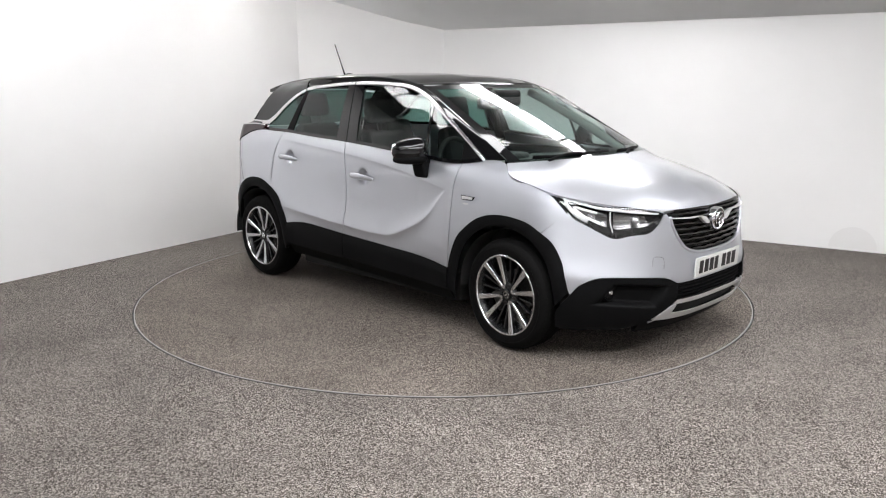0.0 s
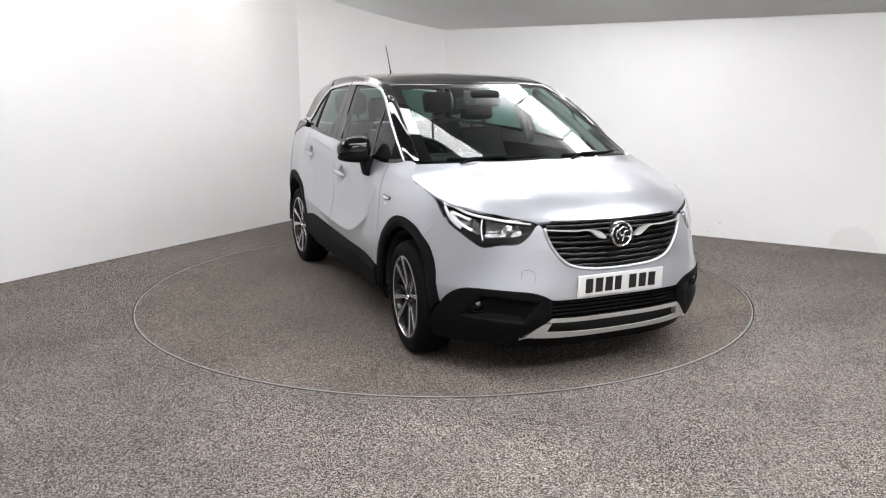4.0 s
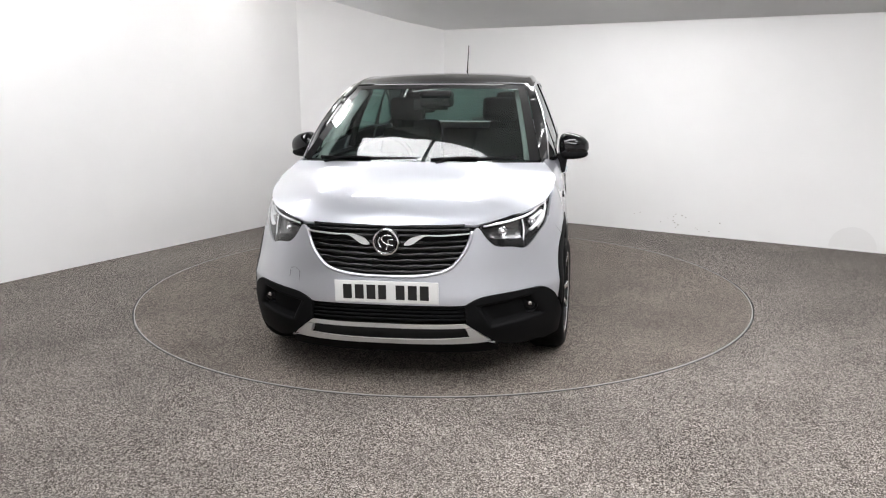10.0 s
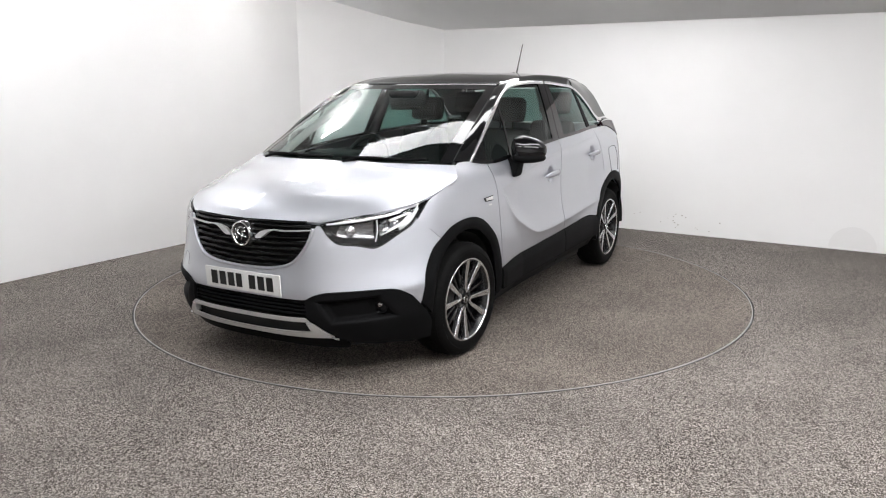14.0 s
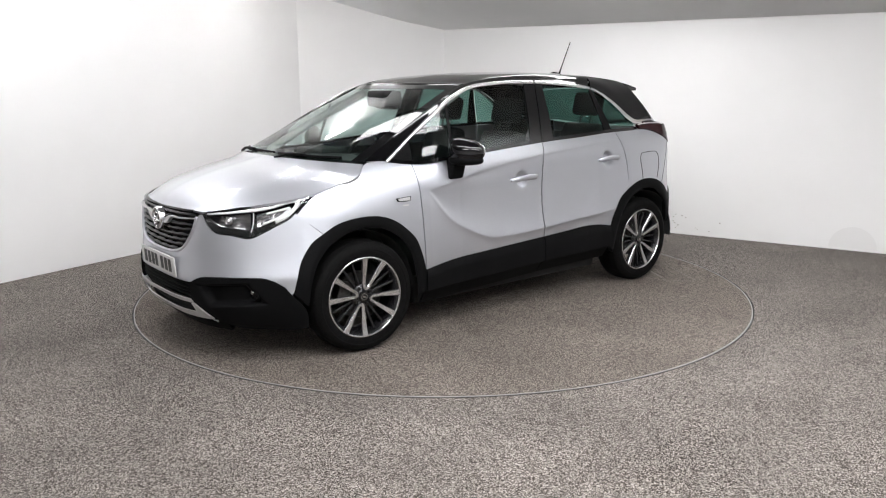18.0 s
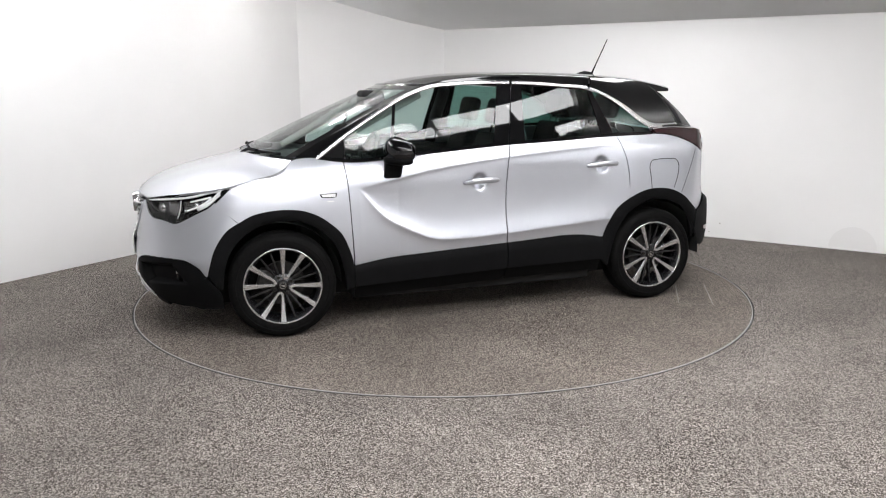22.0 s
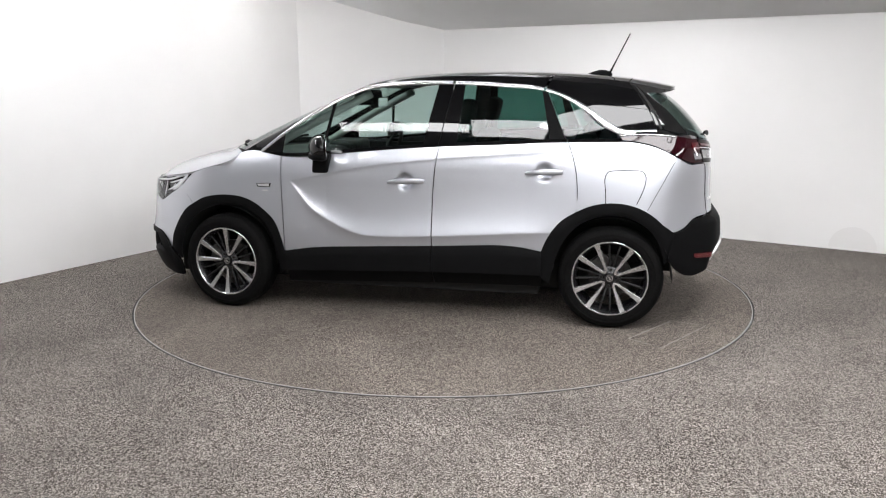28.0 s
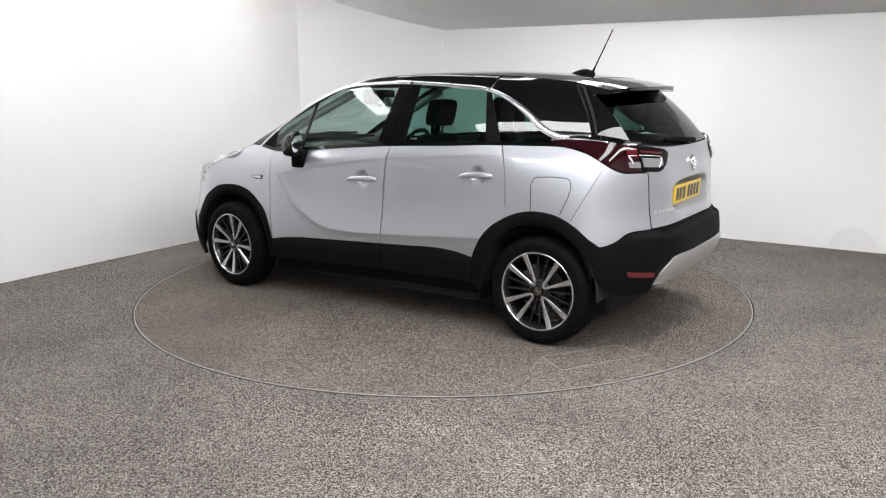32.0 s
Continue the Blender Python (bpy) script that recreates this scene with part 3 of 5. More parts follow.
    d0 = curve([by_x(-1.085, 0.744, e), by_x(-1.091, 0.86, e), by_x(-1.076, 1.0, e), by_x(-1.051, 1.09, e), by_x(-1.022, 1.161, e)], 26)
    d1 = line(c0[-1], c1[-1], 26)
    quarter = sheet("rear_quarter", end_map(coons(c0, c1, d0, d1), e), PAINT, car, side=s)
    # fuel flap, only on the left flank
    if s > 0:
        loop = curve([(-1.262, 0.795), (-1.257, 0.88), (-1.252, 0.955), (-1.268, 0.988), (-1.33, 0.999), (-1.42, 1.0), (-1.475, 0.993), (-1.492, 0.965), (-1.485, 0.90), (-1.462, 0.84), (-1.445, 0.80)], 40)
        tube("fuel_flap_gap", side_map(loop) + [0, 0.0005, 0], 0.0024, SEAM, quarter, 6)
    # seam between quarter and rear bumper corner
    tube("seam", side_map(line((-1.51, 0.765), (-1.66, 1.055), 14)) + [0, 0.0003, 0], 0.0016, SEAM, quarter, 6, side=s)
    # arch trims
    for name, outer, inner in (
        ("front_arch_trim", [(1.722, 0.413), (1.70, 0.50), (1.672, 0.572), (1.596, 0.678), (1.515, 0.728), (1.45, 0.762), (1.36, 0.782), (1.254, 0.788), (1.15, 0.776), (1.061, 0.742), (0.985, 0.688), (0.923, 0.627), (0.872, 0.51), (0.850, 0.422), (0.838, 0.30)],
         [(1.640, 0.33), (1.622, 0.45), (1.590, 0.54), (1.53, 0.62), (1.45, 0.678), (1.36, 0.712), (1.26, 0.722), (1.16, 0.710), (1.07, 0.668), (1.00, 0.61), (0.955, 0.54), (0.93, 0.47), (0.915, 0.40), (0.905, 0.36), (0.897, 0.26)]),
        ("rear_arch_trim", [(-0.860, 0.34), (-0.877, 0.49), (-0.937, 0.617), (-1.00, 0.69), (-1.085, 0.744), (-1.15, 0.775), (-1.227, 0.797), (-1.338, 0.803), (-1.42, 0.790), (-1.488, 0.764), (-1.56, 0.718), (-1.605, 0.677), (-1.664, 0.630), (-1.70, 0.55)],
         [(-0.930, 0.28), (-0.955, 0.41), (-0.985, 0.50), (-1.03, 0.585), (-1.08, 0.642), (-1.15, 0.69), (-1.23, 0.720), (-1.32, 0.730), (-1.40, 0.716), (-1.47, 0.685), (-1.535, 0.635), (-1.580, 0.57), (-1.612, 0.49), (-1.625, 0.43)])):
        g = ruled(curve(outer, 60), curve(inner, 60), 8)
        p = side_map(g)
        w = np.linspace(0, 1, 8)[None, :]
        p[..., 1] += 0.005 - 0.002 * (w * 2 - 1) ** 2 - 0.010 * w ** 4
        sheet(name, p, PLASTIC, car, 0.03, 0, "matt black plastic wheel arch trim", s)
    # handles
    for d, x, z, w in ((door, 0.002, 0.911, 0.245), (rdoor, -0.880, 0.985, 0.230)):
        t = np.linspace(0, 1, 18)
        pts = side_map(np.stack([x + w * (0.5 - t), z + 0.012 * (t - 0.5) - 0.008 * (2 * t - 1) ** 2], -1))
        pts[:, 1] = np.linspace(pts[0, 1], pts[-1, 1], 18) + 0.030 - 0.020 * np.abs(2 * t - 1) ** 3
        tube("door_handle", pts, 0.0185 * (1 - 0.45 * np.abs(2 * t - 1) ** 4) * (0.85 + 0.3 * t), PAINT, d, 10, "silver door handle", 0.55, s)
    # side badge on the wing
    a = np.linspace(0, 1, 16)
    b = side_map(ruled(np.stack([1.035 - 0.09 * a, 0.848 - 0.003 * np.sin(np.pi * a)], -1), np.stack([1.045 - 0.105 * a, 0.868 + 0.006 * a], -1), 6))
    sheet("wing_badge", b, LAMPBLACK, wing, 0.006, 0.007, "chrome badge in a dark rim", s)
    b = side_map(ruled(np.stack([1.028 - 0.077 * a, 0.851 - 0.001 * a], -1), np.stack([1.035 - 0.086 * a, 0.865 + 0.005 * a], -1), 4))
    sheet("badge_inlay", b, SATIN, wing, 0.004, 0.011, "", s)
    b = side_map(ruled(np.stack([1.0 - 0.04 * a, 0.820 + 0 * a], -1), np.stack([1.0 - 0.04 * a, 0.829 + 0 * a], -1), 3))
    sheet("script_badge", b, SATIN, wing, 0.002, 0.004, "", s)

    # ---- glasshouse side ----
    def strip(name, xb0, xb1, xt0, xt1, material, parent, m=10, lift=0.0, lo=0.012, hi=0.020, thick=0.006, k=14):
        c0 = [(x, float(belt(x)) + lo) for x in np.linspace(xb0, xb1, k)]
        c1 = [(x, float(chrome_z(x)) - hi) for x in np.linspace(xt0, xt1, k)]
        g = ruled(np.array(c0), np.array(c1), m)
        g = cabin_map(g)
        if name == "quarter_window":
            g[..., 1] = fair(g)
        return sheet(name, g, material, parent, thick, lift, "", s)

    strip("mirror_triangle", 1.025, 0.875, 1.020, 0.866, PLASTIC, door, 8, 0.002)
    strip("quarterlight", 0.868, 0.592, 0.862, 0.540, CLEAR, door, 10, -0.004, thick=0)
    strip("window_divider", 0.592, 0.570, 0.540, 0.518, BLACK, door, 8, 0.0)
    strip("door_window", 0.570, -0.100, 0.518, -0.178, CLEAR, door, 12, -0.004, thick=0, k=24)
    strip("door_pillar", -0.100, -0.203, -0.178, -0.276, BLACK, door, 10, 0.002)
    strip("door_pillar", -0.209, -0.322, -0.282, -0.350, BLACK, rdoor, 10, 0.002)
    strip("door_window", -0.322, -0.905, -0.350, -0.842, PRIVACY, rdoor, 12, -0.004, thick=0, k=24)
    strip("window_divider", -0.905, -1.000, -0.842, -0.878, PLASTIC, rdoor, 10, 0.001)
    strip("quarter_window", -1.006, -1.318, -0.884, -1.300, PRIVACY, quarter, 12, -0.004, thick=0, k=24)
    # black waist seal
    for par, x0, x1 in ((door, 1.03, -0.203), (rdoor, -0.209, -1.010), (quarter, -1.016, -1.34)):
        x = np.linspace(x0, x1, 30)
        g = cabin_map(ruled(np.stack([x, belt(x) - 0.007], -1), np.stack([x, belt(x) + 0.014], -1), 4))
        sheet("waist_seal", g, BLACK, par, 0.01, 0.004, "", s)
    # chrome line over the windows, in three lengths
    full = curve(CHROME_LINE, 160)
    tang = np.gradient(full, axis=0)
    tang /= np.linalg.norm(tang, axis=1, keepdims=True)
    nrm = np.stack([-tang[:, 1], tang[:, 0]], -1)
    nrm *= np.sign(nrm[:, 1:2] + 1e-9) * -1
    wide = 0.021 + 0.016 * np.clip((-full[:, 0] - 0.95) / 0.3, 0, 1)
    for par, x0, x1 in ((door, 1.06, -0.276), (rdoor, -0.282, -0.858), (quarter, -0.862, -1.56)):
        k = (full[:, 0] <= x0) & (full[:, 0] >= x1)
        a0, a1 = full[k], full[k] + nrm[k] * wide[k][:, None]
        g = cabin_map(ruled(a0, a1, 9))
        round_ = np.sqrt(np.clip(1 - (np.linspace(-0.97, 0.97, 9)) ** 2, 0, 1))
        g = g + outward(g) * (0.003 + 0.0065 * round_)[None, :, None]
        sheet("chrome_strip", g, STRIP, par, 0.01, 0, "bright chrome window strip", s)
    # roof side in gloss black, and the pane behind the rear window
    k = full[:, 0] >= -0.86
    low = cabin_map(full[k])
    up = curve([(1.165, 0.714, 1.086), (0.98, 0.686, 1.188), (0.76, 0.653, 1.300), (0.54, 0.618, 1.410), (0.33, 0.580, 1.506), (0.15, 0.577, 1.543), (-0.07, 0.572, 1.563), (-0.5, 0.567, 1.572), (-0.90, 0.556, 1.563)], len(low))
    g = ruled(low, up, 10)
    w = np.linspace(0, 1, 10)[None, :]
    g += normals(g) * np.sign(normals(g)[..., 1:2]) * (0.020 * np.sin(np.pi * w ** 1.6) * np.clip((0.55 - g[..., 0]) / 0.9, 0.25, 1) * np.clip((1.10 - g[..., 0]) / 0.3, 0, 1))[..., None]
    sheet("roof_rail", g, BLACK, car, 0.01, 0.001, "gloss black pillar and roof edge", s)
    k = full[:, 0] <= -0.86
    low = cabin_map(full[k])
    up = curve([(-0.905, 0.556, 1.563), (-1.05, 0.548, 1.554), (-1.2, 0.537, 1.541), (-1.365, 0.520, 1.523)], len(low))
    d1 = curve([tuple(low[-1]), (-1.50, 0.640, 1.34), (-1.44, 0.585, 1.43), (-1.365, 0.520, 1.523)], 14)
    g = coons(low, up, line(low[0], up[0], 14), d1)
    # in line with the side windows, curling in to the roof at its upper edge
    w = np.linspace(0, 1, 14)[None, :]
    flat_y = fair(cabin_map(g[..., [0, 2]]))
    g[..., 1] = flat_y - (flat_y[:, -1:] - g[:, -1:, 1]) * w ** 5
    sheet("rear_pillar_panel", g, BLACK, car, 0.01, 0.001, "gloss black floating rear pillar", s)
    # tailgate flank, gloss black, between that panel and the rear pane
    d2 = curve([(-1.551, 0.692, 1.240), (-1.506, 0.640, 1.34), (-1.446, 0.584, 1.43), (-1.385, 0.524, 1.505)], 14)
    d3 = curve([(-1.735, 0.600, 1.205), (-1.657, 0.574, 1.30), (-1.575, 0.553, 1.38), (-1.508, 0.535, 1.438)], 14)
    g = ruled(d2, d3, 8)
    g += normals(g) * np.sign(normals(g)[..., 1:2]) * (0.004 * np.sin(np.pi * np.linspace(0, 1, 8)))[None, :, None]
    hold = np.linspace(0, 1, 8)[None, :] ** 2
    g[..., 1] = fair(g) * (1 - hold) + g[..., 1] * hold
    sheet("tailgate_flank", g, BLACK, car, 0, 0.0, "", s)

    sheet("pillar_backing", ruled(d1 + [0.03, -0.006, 0.0], d2 + [-0.03, -0.008, 0.0], 4), SEAM, car, 0, 0, "", s)

    # ---- door mirror ----
    m = new("door_mirror")
    m.parent = car
    m["label"] = "gloss black door mirror"
    m.location = (0.545, s * 0.915, 1.112)
    power = lambda q, k: math.copysign(abs(q) ** k, q)
    bm = bmesh.new()
    bmesh.ops.create_uvsphere(bm, u_segments=36, v_segments=22, radius=1)
    for q in bm.verts:
        # a rounded box, domed ahead, flat behind, swept back and lower towards its tip
        x, y, z = power(q.co.x, 0.8), power(q.co.y, 0.72), power(q.co.z, 0.72)
        x = x * (0.092 if x > 0 else 0.036) * (1 - 0.18 * max(y, 0)) * (1 - 0.15 * max(z, 0))
        zz = z * 0.078 * (1 - 0.20 * y - 0.12 * max(y, 0) ** 3)
        yy = y * 0.098
        q.co = (x - 0.345 * yy, yy, zz - 0.008 * y + 0.006)
    bmesh.ops.transform(bm, matrix=Matrix.Diagonal((1, s, 1, 1)), verts=bm.verts)
    part("shell", bm, BLACK, m)
    bm = bmesh.new()
    bmesh.ops.create_uvsphere(bm, u_segments=24, v_segments=10, radius=1)
    for q in bm.verts:
        x, y, z = power(q.co.x, 0.8), power(q.co.y, 0.7), power(q.co.z, 0.7)
        yy = y * 0.084
        q.co = (-0.033 + x * 0.006 - 0.345 * yy, s * yy, z * 0.062 * (1 - 0.2 * y) + 0.004)
    part("mirror_glass", bm, REFLECTOR, m)
    # lower half of the housing, matt
    bm = bmesh.new()
    bmesh.ops.create_uvsphere(bm, u_segments=28, v_segments=14, radius=1)
    for q in bm.verts:
        x, y, z = power(q.co.x, 0.8), power(q.co.y, 0.75), power(q.co.z, 0.8)
        yy = y * 0.094
        q.co = ((x * (0.095 if x > 0 else 0.040)) * (1 - 0.18 * max(y, 0)) - 0.345 * yy, s * yy, -0.046 + z * 0.034 * (1 - 0.2 * y) - 0.002 * y)
    part("lower_shell", bm, PLASTIC, m)
    bm = bmesh.new()
    box(bm, -0.052, 0.060, -0.120, -0.035, -0.165, -0.040, 0.022)
    for q in bm.verts:
        f = (q.co.z + 0.165) / 0.135
        q.co.y += -0.02 * (1 - f)
        q.co.x += 0.020 * (1 - f) + 0.02
        q.co.y *= s
    part("mirror_foot", bm, PLASTIC, m)
    # wheel house, dark
    for cx in (1.302, -1.302):
        bm = bmesh.new()
        a = np.radians(np.linspace(-3, 183, 26))
        p0 = [bm.verts.new((cx + 0.375 * math.cos(t), s * 0.845, 0.335 + 0.375 * math.sin(t))) for t in a]
        p1 = [bm.verts.new((cx + 0.375 * math.cos(t), s * 0.50, 0.335 + 0.375 * math.sin(t))) for t in a]
        for i in range(len(a) - 1):
            bm.faces.new((p0[i], p0[i + 1], p1[i + 1], p1[i]))
        bm.faces.new(p1)
        part("wheel_house", bm, SEAM, car)
    # inner liner behind the doors
    bm = bmesh.new()
    box(bm, -0.86, 0.80, min(s * 0.72, s * 0.79), max(s * 0.72, s * 0.79), 0.24, 1.04)
    part("door_lining", bm, TRIM, car)
    return wing, door, rdoor, quarter


for s in (1, -1):
    body_side(s)


# ---- bonnet, screens, roof ----
def half(front, back, mid, edge, n, m, bulge=0.0):
    """A sheet from the middle line to its edge: rows run along, columns across."""
    mid, edge = curve(mid, n), curve(edge, n)
    a, b = curve(front, m), curve(back, m)
    return coons(mid, edge, a, b)


g = half([(2.100, 0, 0.846), (2.093, 0.15, 0.847), (2.070, 0.30, 0.847), (2.034, 0.437, 0.845)] + [], [(1.435, 0, 1.088), (1.415, 0.25, 1.086), (1.345, 0.50, 1.081), (1.195, 0.739, 1.069)],
         [(2.100, 0, 0.846), (2.06, 0, 0.892), (1.97, 0, 0.945), (1.80, 0, 1.002), (1.62, 0, 1.045), (1.435, 0, 1.088)],
         [(2.034, 0.437, 0.845), (1.932, 0.558, 0.866), (1.785, 0.684, 0.892), (1.580, 0.768, 0.925), (1.42, 0.793, 0.968), (1.30, 0.802, 0.999), (1.255, 0.789, 1.018), (1.195, 0.739, 1.069)], 40, 22)
u, v_ = np.linspace(0, 1, 40)[:, None], np.linspace(0, 1, 22)[None, :]
g[..., 2] += 0.005 * np.sin(np.pi * u) ** 2 * np.exp(-((v_ - 0.62) / 0.16) ** 2) + 0.018 * np.sin(np.pi * u) ** 1.5 * np.sin(np.pi * v_)
whole("bonnet", g, PAINT, car, 0.014)
# cowl under the wipers
g = half([(1.46, 0, 1.070), (1.44, 0.25, 1.069), (1.37, 0.5, 1.064), (1.21, 0.71, 1.058)], [(1.37, 0, 1.098), (1.35, 0.25, 1.096), (1.28, 0.5, 1.088), (1.145, 0.70, 1.078)],
         [(1.46, 0, 1.070), (1.37, 0, 1.098)], [(1.21, 0.71, 1.058), (1.145, 0.70, 1.078)], 6, 18)
whole("cowl", g, PLASTIC, car, 0.03)
WS_EDGE = [(1.175, 0.712, 1.078), (0.97, 0.682, 1.190), (0.75, 0.648, 1.303), (0.53, 0.612, 1.413), (0.325, 0.577, 1.508)]
g = half([(1.425, 0, 1.082), (1.405, 0.25, 1.081), (1.335, 0.5, 1.078), (1.175, 0.712, 1.078)], [(0.41, 0, 1.514), (0.402, 0.2, 1.514), (0.375, 0.42, 1.512), (0.325, 0.577, 1.508)],
         [(1.425, 0, 1.082), (1.15, 0, 1.208), (0.889, 0, 1.322), (0.639, 0, 1.424), (0.41, 0, 1.514)], WS_EDGE, 26, 22)
whole("windscreen", g, SCREEN, car, 0, 0.001, "tinted laminated windscreen")
# dark printed border of the windscreen
whole("screen_border", g[-3:, :] + [0, 0, 0.003], BLACK, car, 0)
for s in (1, -1):
    sheet("screen_border", g[:, -3:] + [0.002, 0, 0.002], BLACK, car, 0, side=s)
g = half([(0.405, 0, 1.518), (0.397, 0.2, 1.518), (0.370, 0.42, 1.516), (0.320, 0.579, 1.511)], [(-1.395, 0, 1.552), (-1.39, 0.2, 1.55), (-1.38, 0.4, 1.541), (-1.365, 0.518, 1.525)],
         [(0.405, 0, 1.518), (0.25, 0, 1.556), (0.05, 0, 1.583), (-0.3, 0, 1.600), (-0.6, 0, 1.601), (-0.9, 0, 1.592), (-1.2, 0, 1.573), (-1.395, 0, 1.552)],
         [(0.320, 0.579, 1.511), (0.15, 0.577, 1.545), (-0.07, 0.572, 1.565), (-0.5, 0.567, 1.575), (-0.90, 0.556, 1.566), (-1.2, 0.537, 1.544), (-1.365, 0.518, 1.525)], 50, 22)
g = np.concatenate([[g[0] + [0.0225, 0, -0.0125], g[0] + [0.0195, 0, -0.0084], g[0] + [0.0125, 0, -0.0028], g[0] + [0.0055, 0, 0.0027], g[0] + [-0.008, 0, 0.0068]], g[1:]])
whole("roof", g, BLACK, car, 0.02, 0.001, "gloss black roof panel")
whole("headlining", g[5:] - [0, 0, 0.035], LINING, car, 0, 0, "pale grey headlining")
# spoiler
su = half([(-1.40, 0, 1.551), (-1.395, 0.2, 1.549), (-1.385, 0.4, 1.540), (-1.37, 0.516, 1.524)], [(-1.672, 0, 1.496), (-1.667, 0.2, 1.496), (-1.640, 0.4, 1.491), (-1.585, 0.515, 1.478)],
          [(-1.40, 0, 1.551), (-1.54, 0, 1.528), (-1.672, 0, 1.496)], [(-1.37, 0.516, 1.524), (-1.47, 0.522, 1.504), (-1.585, 0.515, 1.478)], 14, 22)
spoiler = whole("roof_spoiler", su, BLACK, car, 0.022, 0, "gloss black roof spoiler")
sl = su.copy()
w = np.linspace(0, 1, 14)[:, None]
sl[..., 2] -= 0.020 + 0.055 * (1 - w)
whole("spoiler_underside", sl[5:], BLACK, spoiler, 0)
for s in (1, -1):
    sheet("spoiler_end", ruled(su[:, -1], sl[:, -1], 4), BLACK, spoiler, 0, 0, "", s)
# rear pane and tailgate
g = half([(-1.888, 0, 1.160), (-1.880, 0.2, 1.162), (-1.845, 0.42, 1.172), (-1.735, 0.600, 1.205)], [(-1.572, 0, 1.470), (-1.567, 0.2, 1.468), (-1.548, 0.4, 1.458), (-1.508, 0.535, 1.438)],
         [(-1.888, 0, 1.160), (-1.785, 0, 1.29), (-1.685, 0, 1.39), (-1.572, 0, 1.470)], [(-1.735, 0.600, 1.205), (-1.657, 0.574, 1.30), (-1.575, 0.553, 1.38), (-1.508, 0.535, 1.438)], 18, 20)
whole("rear_window", g, REARPANE, car, 0, 0.002, "dark tinted rear window")
c0 = curve([by_y(0, 0.722, -1), by_y(0.2, 0.722, -1), by_y(0.38, 0.72, -1), by_y(0.527, 0.718, -1)], 40)
c1 = curve([by_y(0, 1.154, -1), by_y(0.2, 1.156, -1), by_y(0.4, 1.164, -1), by_y(0.54, 1.180, -1)], 40)
tg = end_map(ruled(c0, c1, 44), -1)
ry, rz = (tg[..., 1] - 0.0) / 0.292, (tg[..., 2] - 0.868) / 0.080
tg[..., 0] += 0.050 / (1 + (np.abs(ry) ** 4 + np.abs(rz) ** 4) ** 4)
tailgate = whole("tailgate", tg.transpose(1, 0, 2), PAINT, car, 0.014)


# ---- nose ----
def F(*pts):
    """Angles and heights on the nose from ('y', y, z) or ('x', x, z)."""
    return [by_y(q, z, 1) if k == "y" else by_x(q, z, 1) for k, q, z in pts]


def R(*pts):
    return [by_y(q, z, -1) if k == "y" else by_x(q, z, -1) for k, q, z in pts]


top = F(("y", 0, 0.592), ("y", 0.12, 0.595), ("y", 0.22, 0.606), ("y", 0.30, 0.632), ("y", 0.360, 0.695), ("y", 0.395, 0.770), ("y", 0.412, 0.812), ("y", 0.432, 0.832),
        ("y", 0.470, 0.776), ("y", 0.514, 0.736), ("y", 0.58, 0.725), ("y", 0.642, 0.708), ("y", 0.680, 0.735), ("y", 0.708, 0.768), ("x", 1.69, 0.805), ("x", 1.656, 0.838))
low = F(("y", 0, 0.456), ("y", 0.12, 0.456), ("y", 0.22, 0.456), ("y", 0.30, 0.456), ("y", 0.350, 0.456), ("y", 0.378, 0.458), ("y", 0.395, 0.468), ("y", 0.42, 0.482),
        ("y", 0.465, 0.497), ("y", 0.53, 0.503), ("y", 0.61, 0.506), ("y", 0.68, 0.506), ("y", 0.735, 0.498), ("x", 1.765, 0.455), ("x", 1.728, 0.408), ("x", 1.700, 0.50))
# the seam end: the arch edge from the low point up to the wing
arch = F(("x", 1.700, 0.50), ("x", 1.672, 0.572), ("x", 1.596, 0.678), ("x", 1.534, 0.718))
k = np.linspace(0, 1, len(top))
fine = np.linspace(0, 1, 120)
c1, c0 = hermite(k, np.array(top), fine), hermite(k, np.array(low), fine)
g = end_map(ruled(c0, c1, 20), 1)
front_bumper = new("front_bumper")
front_bumper.parent = car
front_bumper["label"] = "silver painted front bumper with black lower cladding"
whole("bumper_skin", g.transpose(1, 0, 2), PAINT, front_bumper, 0.014)
ac = curve(arch, 24)
up = curve(F(("x", 1.700, 0.50), ("x", 1.690, 0.62), ("x", 1.675, 0.74), ("x", 1.656, 0.838)), 24)
for s in (1, -1):
    sheet("bumper_corner", end_map(ruled(ac, up, 12), 1), PAINT, front_bumper, 0.014, 0, "", s)


def band(y0, y1, z0, z1, n=30, m=6, back=0.0):
    """Part of the nose between two heights, set back by some metres."""
    g = end_map(ruled(np.array([by_y(y, z0, 1) for y in np.linspace(y0, y1, n)]), np.array([by_y(y, z1, 1) for y in np.linspace(y0, y1, n)]), m), 1)
    g[..., 0] -= back
    return g


# grille
def grille_half(z):
    return float(hermite([0.592, 0.606, 0.632, 0.695, 0.77, 0.812, 0.846], [0.02, 0.22, 0.30, 0.36, 0.395, 0.405, 0.37], z))


